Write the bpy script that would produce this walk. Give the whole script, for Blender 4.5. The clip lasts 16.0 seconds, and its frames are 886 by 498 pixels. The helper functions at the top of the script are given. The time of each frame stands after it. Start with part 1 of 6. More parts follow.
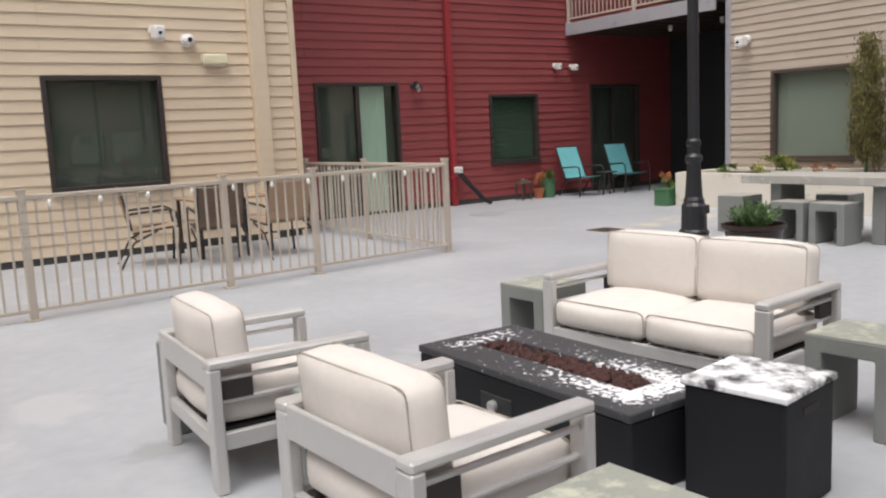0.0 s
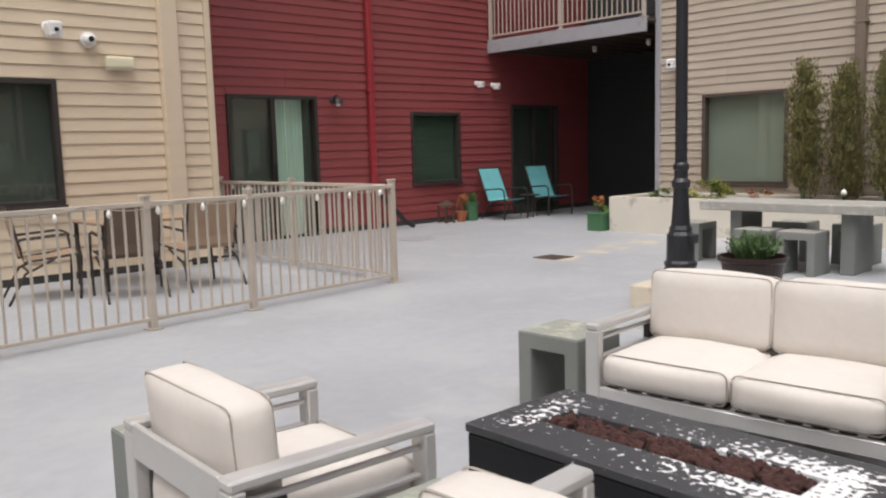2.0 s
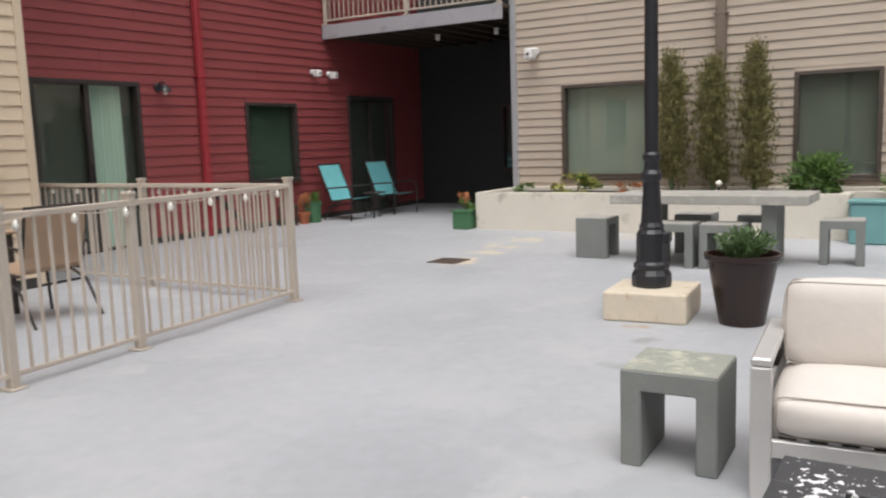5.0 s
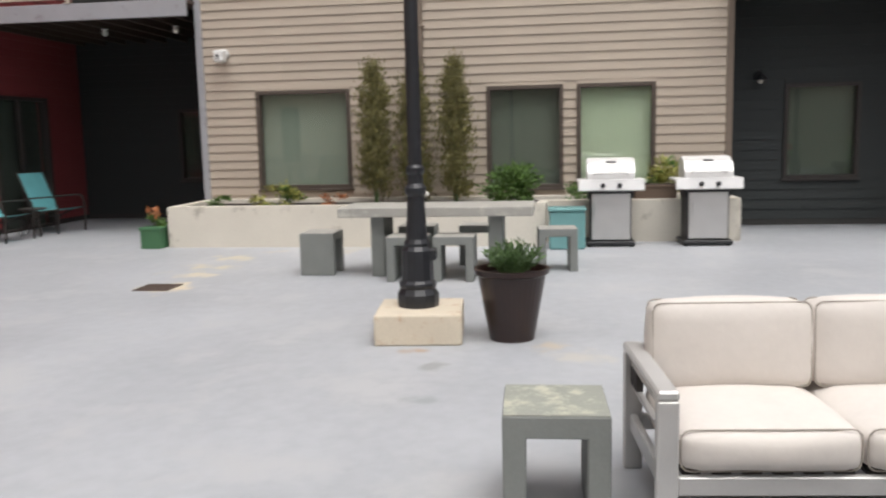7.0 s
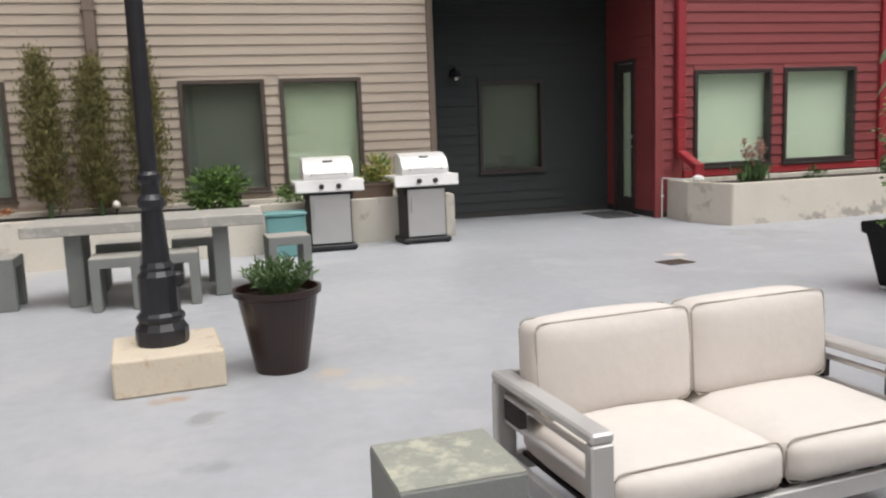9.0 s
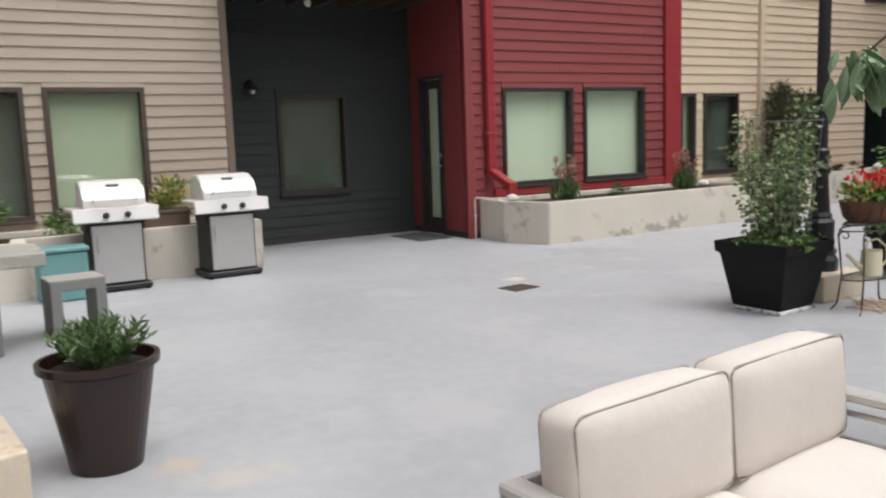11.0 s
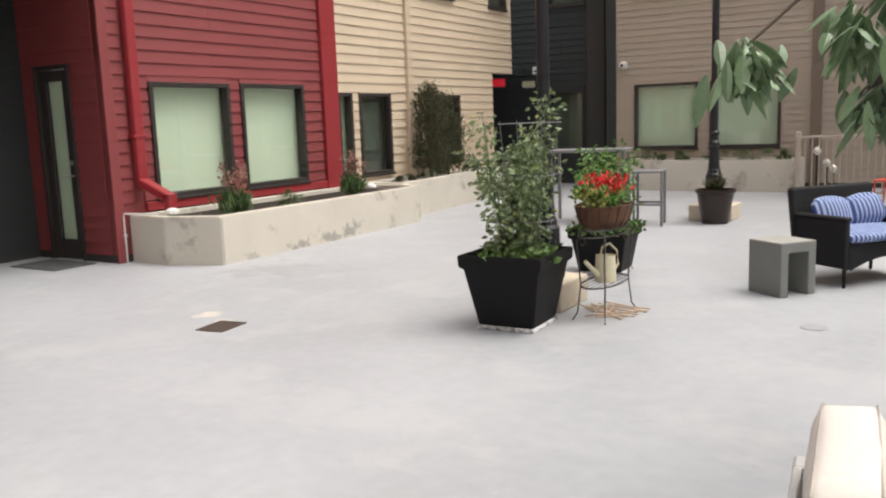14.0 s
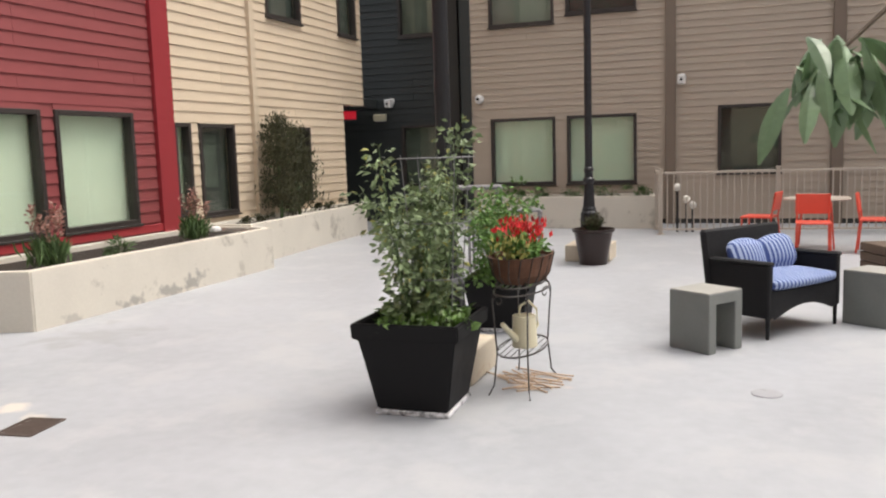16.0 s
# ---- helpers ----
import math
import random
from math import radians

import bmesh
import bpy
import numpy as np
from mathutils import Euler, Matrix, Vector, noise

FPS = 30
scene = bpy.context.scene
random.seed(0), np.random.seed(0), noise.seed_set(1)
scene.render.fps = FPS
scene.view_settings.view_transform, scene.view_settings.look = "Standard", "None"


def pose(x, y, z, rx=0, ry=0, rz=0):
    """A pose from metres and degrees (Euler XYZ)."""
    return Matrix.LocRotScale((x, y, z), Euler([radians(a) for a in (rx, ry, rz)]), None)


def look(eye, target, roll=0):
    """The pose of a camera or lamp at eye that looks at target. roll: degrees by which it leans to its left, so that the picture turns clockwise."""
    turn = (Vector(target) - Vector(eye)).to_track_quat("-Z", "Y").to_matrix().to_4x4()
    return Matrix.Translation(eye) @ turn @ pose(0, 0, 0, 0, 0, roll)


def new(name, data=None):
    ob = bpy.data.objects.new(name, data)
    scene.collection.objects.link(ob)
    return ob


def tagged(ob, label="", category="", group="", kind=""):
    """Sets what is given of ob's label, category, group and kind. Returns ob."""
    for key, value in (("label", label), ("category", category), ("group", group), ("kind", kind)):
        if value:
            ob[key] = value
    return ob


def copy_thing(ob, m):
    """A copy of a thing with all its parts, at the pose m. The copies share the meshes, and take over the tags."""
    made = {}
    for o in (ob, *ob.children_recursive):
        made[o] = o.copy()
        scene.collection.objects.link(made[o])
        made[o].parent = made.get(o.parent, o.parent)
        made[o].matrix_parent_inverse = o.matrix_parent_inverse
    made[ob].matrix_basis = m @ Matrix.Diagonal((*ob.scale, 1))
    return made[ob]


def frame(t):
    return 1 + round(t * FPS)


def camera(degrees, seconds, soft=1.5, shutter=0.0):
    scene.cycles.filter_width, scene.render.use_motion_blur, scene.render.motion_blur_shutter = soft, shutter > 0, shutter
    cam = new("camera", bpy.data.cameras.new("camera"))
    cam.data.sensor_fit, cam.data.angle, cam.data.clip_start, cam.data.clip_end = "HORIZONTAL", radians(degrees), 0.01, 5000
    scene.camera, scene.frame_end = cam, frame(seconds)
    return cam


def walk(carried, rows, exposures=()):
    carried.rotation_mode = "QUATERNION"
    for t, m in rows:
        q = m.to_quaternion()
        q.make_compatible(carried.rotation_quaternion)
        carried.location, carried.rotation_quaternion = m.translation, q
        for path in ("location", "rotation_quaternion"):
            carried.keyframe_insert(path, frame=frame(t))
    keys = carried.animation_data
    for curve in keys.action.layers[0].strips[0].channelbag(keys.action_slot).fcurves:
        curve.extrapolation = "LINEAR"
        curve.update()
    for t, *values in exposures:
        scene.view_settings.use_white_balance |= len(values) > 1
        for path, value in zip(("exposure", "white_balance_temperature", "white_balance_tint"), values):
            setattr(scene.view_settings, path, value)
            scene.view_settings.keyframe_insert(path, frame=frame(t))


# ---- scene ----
cam = camera(56.1, 16.0, soft=2.1, shutter=0.4)
PATH = [
    (0, (0.461, -0.21, 1.37), (1.577, 1.427, 1.094), -2.7),
    (0.5, (0.496, 0.079, 1.369), (1.674, 1.675, 1.111), -2.1),
    (1, (0.437, 0.375, 1.375), (1.683, 1.915, 1.098), -2.4),
    (1.5, (0.438, 0.664, 1.365), (1.736, 2.161, 1.09), -2.3),
    (2, (0.475, 0.964, 1.382), (1.816, 2.429, 1.142), -1.6),
    (2.5, (0.447, 1.277, 1.378), (1.85, 2.68, 1.132), -1.7),
    (3, (0.407, 1.583, 1.366), (1.855, 2.935, 1.089), -2.3),
    (5.5, (0.569, 3.051, 1.363), (2.355, 3.912, 1.099), -2.0),
    (6, (0.617, 3.314, 1.38), (2.495, 3.942, 1.101), -2.2),
    (6.5, (0.689, 3.507, 1.377), (2.612, 3.982, 1.1), -2.1),
    (7, (0.822, 3.711, 1.403), (2.785, 3.985, 1.136), -1.3),
    (7.5, (0.978, 3.9, 1.408), (2.959, 3.904, 1.132), -1.7),
    (8, (1.137, 4.083, 1.402), (3.103, 3.867, 1.102), -2.3),
    (10.5, (2.366, 4.541, 1.415), (4.141, 3.655, 1.167), -1.7),
    (11, (2.633, 4.593, 1.414), (4.323, 3.557, 1.146), -2.0),
    (11.5, (2.876, 4.612, 1.427), (4.478, 3.449, 1.14), -1.8),
    (12, (3.169, 4.566, 1.434), (4.699, 3.309, 1.157), -1.6),
    (12.5, (3.436, 4.574, 1.446), (4.848, 3.185, 1.168), -1.7),
    (13, (3.654, 4.588, 1.472), (4.912, 3.061, 1.177), -2.2),
    (13.5, (3.886, 4.496, 1.473), (5.024, 2.879, 1.17), -2.3),
    (14, (4.077, 4.371, 1.469), (5.115, 2.688, 1.167), -2.1),
    (14.5, (4.325, 4.224, 1.477), (5.295, 2.501, 1.175), -3.3),
    (15, (4.566, 4.057, 1.479), (5.431, 2.277, 1.191), -3.2),
    (15.5, (4.764, 3.774, 1.493), (5.517, 1.94, 1.231), -2.6),
    (16, (4.954, 3.5, 1.474), (5.639, 1.635, 1.241), -1.8),
]
EXPOSURES = [(0.0, 0.2, 6450, 10), (2.5, 0.1, 6450, 10), (5.5, 0.18, 6380, 9), (8.0, 0.16, 6400, 9), (10.5, 0.06, 6400, 9), (11.0, 0.1, 6400, 9), (12.0, 0.12, 6450, 9), (12.5, 0.31, 6500, 9), (13.0, 0.37, 6550, 9), (14.5, 0.45, 6750, 9), (16.0, 0.47, 6700, 10)]
walk(cam, [(t, look(eye, target, roll)) for t, eye, target, roll in PATH], EXPOSURES)

# ---- world and sun: bright overcast sky ----
world = bpy.data.worlds.new("overcast")
scene.world = world
world.use_nodes = True
wn, wl = world.node_tree.nodes, world.node_tree.links
sky = wn.new("ShaderNodeTexSky")
sky.sky_type = "NISHITA"
sky.sun_disc = False
sky.sun_elevation, sky.sun_rotation = radians(68), radians(-121)
sky.air_density, sky.dust_density, sky.ozone_density = 1.0, 7.0, 0.3
hsv = wn.new("ShaderNodeHueSaturation")
hsv.inputs["Saturation"].default_value = 0.35
wl.new(sky.outputs[0], hsv.inputs["Color"])
wl.new(hsv.outputs[0], wn["Background"].inputs["Color"])
wn["Background"].inputs["Strength"].default_value = 0.15
sun = new("sun", bpy.data.lights.new("sun", "SUN"))
sun.data.energy, sun.data.angle, sun.data.color = 0.9, radians(60), (1.0, 0.97, 0.93)
sun.matrix_world = look((0, 0, 20), (4.8, 2.9, 6.0))


# ---- materials ----
def mat(name, base, rough=0.6, metal=0.0, vary=0.12, scale=3.0, fine=60.0, bump=0.15, per_object=0.0, second=None, second_amount=0.5, depth=0.004, spec=0.5):
    """A procedural surface: base colour with variation at two scales, a fine bump, and some wear."""
    m = bpy.data.materials.new(name)
    m.use_nodes = True
    n, l = m.node_tree.nodes, m.node_tree.links
    bsdf = n["Principled BSDF"]
    bsdf.inputs["Roughness"].default_value = rough
    bsdf.inputs["Metallic"].default_value = metal
    bsdf.inputs["Specular IOR Level"].default_value = spec
    co = n.new("ShaderNodeTexCoord")
    big, small = n.new("ShaderNodeTexNoise"), n.new("ShaderNodeTexNoise")
    big.inputs["Scale"].default_value, big.inputs["Detail"].default_value = scale, 5
    small.inputs["Scale"].default_value, small.inputs["Detail"].default_value = fine, 3
    l.new(co.outputs["Object"], big.inputs["Vector"])
    l.new(co.outputs["Object"], small.inputs["Vector"])
    mixv = n.new("ShaderNodeMath")
    mixv.operation = "MULTIPLY_ADD"
    mixv.inputs[1].default_value, mixv.inputs[2].default_value = 0.35, 0.0
    l.new(small.outputs["Fac"], mixv.inputs[0])
    add = n.new("ShaderNodeMath")
    add.operation = "MULTIPLY_ADD"
    add.inputs[1].default_value = 0.65
    l.new(big.outputs["Fac"], add.inputs[0])
    l.new(mixv.outputs[0], add.inputs[2])
    fac = add.outputs[0]
    if per_object:
        info = n.new("ShaderNodeObjectInfo")
        rnd = n.new("ShaderNodeMath")
        rnd.operation = "MULTIPLY_ADD"
        rnd.inputs[1].default_value = per_object
        l.new(info.outputs["Random"], rnd.inputs[0])
        l.new(fac, rnd.inputs[2])
        fac = rnd.outputs[0]
    ramp = n.new("ShaderNodeValToRGB")
    ramp.color_ramp.elements[0].position, ramp.color_ramp.elements[1].position = 0.25, 0.8
    ramp.color_ramp.elements[0].color = (*[c * (1 - vary) for c in base], 1)
    ramp.color_ramp.elements[1].color = (*[min(1, c * (1 + vary)) for c in base], 1)
    l.new(fac, ramp.inputs["Fac"])
    colour = ramp.outputs["Color"]
    if second:
        blot = n.new("ShaderNodeTexNoise")
        blot.inputs["Scale"].default_value, blot.inputs["Detail"].default_value, blot.inputs["Roughness"].default_value = scale * 1.7, 7, 0.65
        l.new(co.outputs["Object"], blot.inputs["Vector"])
        cut = n.new("ShaderNodeValToRGB")
        cut.color_ramp.elements[0].position, cut.color_ramp.elements[1].position = 0.64 - 0.25 * second_amount, 0.74 - 0.2 * second_amount
        l.new(blot.outputs["Fac"], cut.inputs["Fac"])
        mix = n.new("ShaderNodeMix")
        mix.data_type = "RGBA"
        mix.inputs["B"].default_value = (*second, 1)
        l.new(cut.outputs["Color"], mix.inputs["Factor"])
        l.new(colour, mix.inputs["A"])
        colour = mix.outputs["Result"]
    l.new(colour, bsdf.inputs["Base Color"])
    if bump:
        b = n.new("ShaderNodeBump")
        b.inputs["Strength"].default_value, b.inputs["Distance"].default_value = bump, depth
        l.new(small.outputs["Fac"], b.inputs["Height"])
        l.new(b.outputs["Normal"], bsdf.inputs["Normal"])
    rr = n.new("ShaderNodeMath")
    rr.operation = "MULTIPLY_ADD"
    rr.inputs[1].default_value, rr.inputs[2].default_value = 0.2, rough - 0.1
    l.new(big.outputs["Fac"], rr.inputs[0])
    l.new(rr.outputs[0], bsdf.inputs["Roughness"])
    return m


def glass_mat(name, tint):
    m = bpy.data.materials.new(name)
    m.use_nodes = True
    n, l = m.node_tree.nodes, m.node_tree.links
    n.remove(n["Principled BSDF"])
    tr, gl, mix, fr = n.new("ShaderNodeBsdfTransparent"), n.new("ShaderNodeBsdfGlossy"), n.new("ShaderNodeMixShader"), n.new("ShaderNodeLayerWeight")
    power, gloss = n.new("ShaderNodeMath"), n.new("ShaderNodeMath")
    power.operation, power.inputs[1].default_value = "POWER", 4.0
    gloss.operation, gloss.inputs[1].default_value, gloss.inputs[2].default_value = "MULTIPLY_ADD", 0.85, 0.06
    fr.inputs["Blend"].default_value = 0.5
    tr.inputs["Color"].default_value = (*tint, 1)
    gl.inputs["Roughness"].default_value = 0.01
    l.new(fr.outputs["Facing"], power.inputs[0])
    l.new(power.outputs[0], gloss.inputs[0])
    l.new(gloss.outputs[0], mix.inputs["Fac"])
    l.new(tr.outputs[0], mix.inputs[1])
    l.new(gl.outputs[0], mix.inputs[2])
    l.new(mix.outputs[0], n["Material Output"].inputs["Surface"])
    return m


def lamp_mat(name, colour, strength):
    m = bpy.data.materials.new(name)
    m.use_nodes = True
    bsdf = m.node_tree.nodes["Principled BSDF"]
    bsdf.inputs["Base Color"].default_value = (*colour, 1)
    bsdf.inputs["Emission Color"].default_value = (*colour, 1)
    bsdf.inputs["Emission Strength"].default_value = strength
    return m


def add_spots(m, spots, warp_scale=3.2, stretch=(1, 1, 1)):
    """Stains and other patches of uneven outline over a material: (place, radius, colour, strength) in the world."""
    n, l = m.node_tree.nodes, m.node_tree.links
    bsdf = n["Principled BSDF"]
    geo = n.new("ShaderNodeNewGeometry")
    colour = bsdf.inputs["Base Color"].links[0].from_socket
    warp = n.new("ShaderNodeTexNoise")
    warp.inputs["Scale"].default_value, warp.inputs["Detail"].default_value = warp_scale, 8
    l.new(geo.outputs["Position"], warp.inputs["Vector"])
    squeeze = n.new("ShaderNodeVectorMath")
    squeeze.operation = "MULTIPLY"
    squeeze.inputs[1].default_value = stretch
    l.new(geo.outputs["Position"], squeeze.inputs[0])
    for place, r, c, a in spots:
        d = n.new("ShaderNodeVectorMath")
        d.operation = "DISTANCE"
        d.inputs[1].default_value = [p * q for p, q in zip(place, stretch)]
        l.new(squeeze.outputs[0], d.inputs[0])
        w = n.new("ShaderNodeMath")
        w.operation = "MULTIPLY_ADD"
        w.inputs[1].default_value = 3.2 * r
        l.new(warp.outputs["Fac"], w.inputs[0])
        l.new(d.outputs["Value"], w.inputs[2])
        k = n.new("ShaderNodeMapRange")
        k.inputs["From Min"].default_value, k.inputs["From Max"].default_value = r * 2.25, r * 1.75
        k.inputs["To Max"].default_value = a
        l.new(w.outputs[0], k.inputs["Value"])
        mix = n.new("ShaderNodeMix")
        mix.data_type = "RGBA"
        mix.inputs["B"].default_value = (*c, 1)
        l.new(k.outputs[0], mix.inputs["Factor"])
        l.new(colour, mix.inputs["A"])
        colour = mix.outputs["Result"]
    l.new(colour, bsdf.inputs["Base Color"])
    return m


def peel_mat():
    """Charcoal coating that has flaked to white round the burner, most of all at the tank's end."""
    m = mat("flaking_charcoal_top", (0.052, 0.053, 0.058), rough=0.55, vary=0.15, scale=9.0, fine=80, bump=0.15)
    n, l = m.node_tree.nodes, m.node_tree.links
    bsdf = n["Principled BSDF"]
    colour = bsdf.inputs["Base Color"].links[0].from_socket
    co, axes = n.new("ShaderNodeTexCoord"), n.new("ShaderNodeSeparateXYZ")
    l.new(co.outputs["Object"], axes.inputs[0])
    flake = n.new("ShaderNodeTexNoise")
    flake.inputs["Scale"].default_value, flake.inputs["Detail"].default_value, flake.inputs["Roughness"].default_value = 36, 4, 0.55
    l.new(co.outputs["Object"], flake.inputs["Vector"])

    def ranged(source, a, b, to):
        k = n.new("ShaderNodeMapRange")
        k.inputs["From Min"].default_value, k.inputs["From Max"].default_value, k.inputs["To Max"].default_value = a, b, to
        l.new(source, k.inputs["Value"])
        return k.outputs[0]

    def joined(kind, a, b):
        k = n.new("ShaderNodeMath")
        k.operation = kind
        for socket, v in zip(k.inputs, (a, b)):
            if isinstance(v, (int, float)):
                socket.default_value = v
            else:
                l.new(v, socket)
        return k.outputs[0]

    across = joined("ABSOLUTE", axes.outputs["X"], 0)
    along = joined("ABSOLUTE", axes.outputs["Y"], 0)
    band = joined("MULTIPLY", ranged(across, 0.27, 0.17, 1.0), ranged(along, 0.68, 0.58, 1.0))
    ends = joined("ADD", ranged(axes.outputs["Y"], 0.15, -0.62, 0.27), ranged(axes.outputs["Y"], 0.42, 0.56, 0.14))
    level = joined("MULTIPLY", band, joined("ADD", ends, 0.015))
    total = joined("ADD", flake.outputs["Fac"], level)
    cut = ranged(total, 0.66, 0.68, 1.0)
    mix = n.new("ShaderNodeMix")
    mix.data_type = "RGBA"
    mix.inputs["B"].default_value = (0.80, 0.80, 0.82, 1)
    l.new(cut, mix.inputs["Factor"])
    l.new(colour, mix.inputs["A"])
    l.new(mix.outputs["Result"], bsdf.inputs["Base Color"])
    return m


def floor_mat():
    """Grey painted concrete with worn, dirty and rusty patches, and some darker ones."""
    m = mat("painted_concrete_floor", (0.395, 0.408, 0.432), rough=0.5, vary=0.17, scale=0.8, fine=9, bump=0.05, second=(0.435, 0.443, 0.458), second_amount=0.5)
    # worn and stained places, and patches darker than the paint: (x, y, radius, colour, strength)
    spots = [
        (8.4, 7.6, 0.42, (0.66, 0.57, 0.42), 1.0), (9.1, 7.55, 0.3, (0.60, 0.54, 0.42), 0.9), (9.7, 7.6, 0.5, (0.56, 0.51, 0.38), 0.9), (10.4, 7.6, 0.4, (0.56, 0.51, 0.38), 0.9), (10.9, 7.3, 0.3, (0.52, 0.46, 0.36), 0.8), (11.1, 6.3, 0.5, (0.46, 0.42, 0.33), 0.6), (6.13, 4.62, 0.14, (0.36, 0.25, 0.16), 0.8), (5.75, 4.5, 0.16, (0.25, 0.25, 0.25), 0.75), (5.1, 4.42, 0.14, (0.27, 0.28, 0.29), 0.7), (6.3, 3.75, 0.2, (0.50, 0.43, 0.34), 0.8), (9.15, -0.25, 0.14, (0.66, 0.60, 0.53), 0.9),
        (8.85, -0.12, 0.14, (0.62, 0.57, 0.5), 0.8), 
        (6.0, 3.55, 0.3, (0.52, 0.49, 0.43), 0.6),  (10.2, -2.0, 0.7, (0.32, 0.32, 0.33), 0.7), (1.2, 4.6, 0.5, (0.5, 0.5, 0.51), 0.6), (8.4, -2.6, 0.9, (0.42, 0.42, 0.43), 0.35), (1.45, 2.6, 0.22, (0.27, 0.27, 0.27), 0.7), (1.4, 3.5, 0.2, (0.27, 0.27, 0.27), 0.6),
        (6.2, -1.5, 0.26, (0.62, 0.50, 0.42), 0.8), (4.2, 1.2, 0.7, (0.62, 0.61, 0.6), 0.4),
    ]
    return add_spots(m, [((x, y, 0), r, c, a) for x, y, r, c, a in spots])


def stripe_mat(name, a, b, pitch):
    """Woven stripes across the local x."""
    m = mat(name, a, rough=0.85, vary=0.12, scale=8, fine=200, bump=0.2)
    n, l = m.node_tree.nodes, m.node_tree.links
    bsdf = n["Principled BSDF"]
    colour = bsdf.inputs["Base Color"].links[0].from_socket
    co = n.new("ShaderNodeTexCoord")
    wave = n.new("ShaderNodeTexWave")
    wave.inputs["Scale"].default_value, wave.inputs["Distortion"].default_value = 0.314 / pitch, 0.3
    l.new(co.outputs["Object"], wave.inputs["Vector"])
    r = n.new("ShaderNodeValToRGB")
    r.color_ramp.elements[0].position, r.color_ramp.elements[1].position = 0.45, 0.55
    l.new(wave.outputs["Fac"], r.inputs["Fac"])
    mix = n.new("ShaderNodeMix")
    mix.data_type = "RGBA"
    mix.inputs["B"].default_value = (*b, 1)
    l.new(r.outputs["Color"], mix.inputs["Factor"])
    l.new(colour, mix.inputs["A"])
    l.new(mix.outputs["Result"], bsdf.inputs["Base Color"])
    return m


M_FLOOR = floor_mat()
M_TAN = mat("tan_fibre_cement", (0.66, 0.54, 0.40), 0.65, vary=0.08, scale=1.2, fine=90, per_object=0.12)
M_BROWN = mat("taupe_fibre_cement", (0.45, 0.38, 0.308), 0.65, vary=0.08, scale=1.2, fine=90, per_object=0.12)
M_RED = mat("barn_red_fibre_cement", (0.25, 0.053, 0.055), 0.6, vary=0.10, scale=1.2, fine=90, per_object=0.12)
M_REDTRIM = mat("bright_red_trim", (0.32, 0.03, 0.038), 0.5, vary=0.08)
M_GREY = mat("charcoal_fibre_cement", (0.030, 0.035, 0.035), 0.65, vary=0.10, scale=1.2, fine=90, per_object=0.12)
M_TANTRIM = mat("tan_trim", (0.66, 0.545, 0.405), 0.6, vary=0.06)
M_BROWNTRIM = mat("taupe_trim", (0.20, 0.155, 0.12), 0.6, vary=0.06)
M_BROWNFRAME = mat("dark_taupe_frame", (0.085, 0.065, 0.052), 0.5, vary=0.1)
M_DARKTRIM = mat("dark_brown_frame", (0.040, 0.033, 0.030), 0.45, vary=0.1)
M_CURB = mat("dark_curb", (0.05, 0.048, 0.045), 0.8)
M_FASCIA = mat("grey_fascia", (0.36, 0.36, 0.38), 0.5, vary=0.1, second=(0.25, 0.24, 0.24), second_amount=0.2)
M_JOIST = mat("dark_stained_joist", (0.075, 0.05, 0.036), 0.75, vary=0.3, scale=6)
M_PLANTER = mat("whitewashed_concrete", (0.66, 0.62, 0.54), 0.75, vary=0.10, scale=1.5, fine=40, bump=0.25, second=(0.40, 0.365, 0.31), second_amount=0.26)
add_spots(M_PLANTER, [((10.86, y, z), r, (0.33, 0.31, 0.28), k) for y, z, r, k in ((-3.3, 0.02, 0.13, 0.8), (-3.9, 0.05, 0.16, 0.8), (-4.35, 0.1, 0.15, 0.85), (-2.5, 0.03, 0.08, 0.5))]
          + [((11.2, -1.9, 0.25), 0.13, (0.42, 0.38, 0.31), 0.9), ((11.62, -9.2, 0.3), 0.2, (0.4, 0.37, 0.32), 0.6)], 9.0, (1, 0.45, 1))
M_PLINTH = mat("cream_concrete", (0.63, 0.555, 0.44), 0.75, vary=0.12, scale=4, fine=50, bump=0.25, second=(0.50, 0.36, 0.24), second_amount=0.25)
M_STOOL = mat("grey_cast_concrete", (0.205, 0.215, 0.205), 0.7, vary=0.12, scale=5, fine=70, bump=0.25)
M_STOOLTOP = mat("weathered_concrete_top", (0.30, 0.31, 0.27), 0.6, vary=0.15, scale=5, fine=70, bump=0.2, second=(0.50, 0.50, 0.40), second_amount=0.5)
M_TABLETOP = mat("pale_concrete_top", (0.36, 0.35, 0.32), 0.65, vary=0.12, scale=4, fine=60, bump=0.2, second=(0.48, 0.47, 0.42), second_amount=0.3)
M_SOIL = mat("dark_soil", (0.030, 0.022, 0.016), 0.95, vary=0.5, scale=12, fine=80, bump=0.9, depth=0.02)
M_CUSHION = mat("cream_canvas", (0.66, 0.615, 0.575), 0.9, vary=0.06, scale=5, fine=30, bump=0.2, depth=0.006)
M_PIPING = mat("grey_piping", (0.40, 0.36, 0.315), 0.9)
M_ALU = mat("brushed_aluminium", (0.57, 0.56, 0.55), 0.42, metal=0.35, vary=0.08, scale=6, fine=120, bump=0.08)
M_SLING = mat("dark_mesh_strap", (0.035, 0.03, 0.028), 0.8)
M_FIRE = mat("charcoal_fire_table", (0.011, 0.0115, 0.014), 0.6, spec=0.3, vary=0.15, scale=5, fine=80)
M_PEEL = peel_mat()
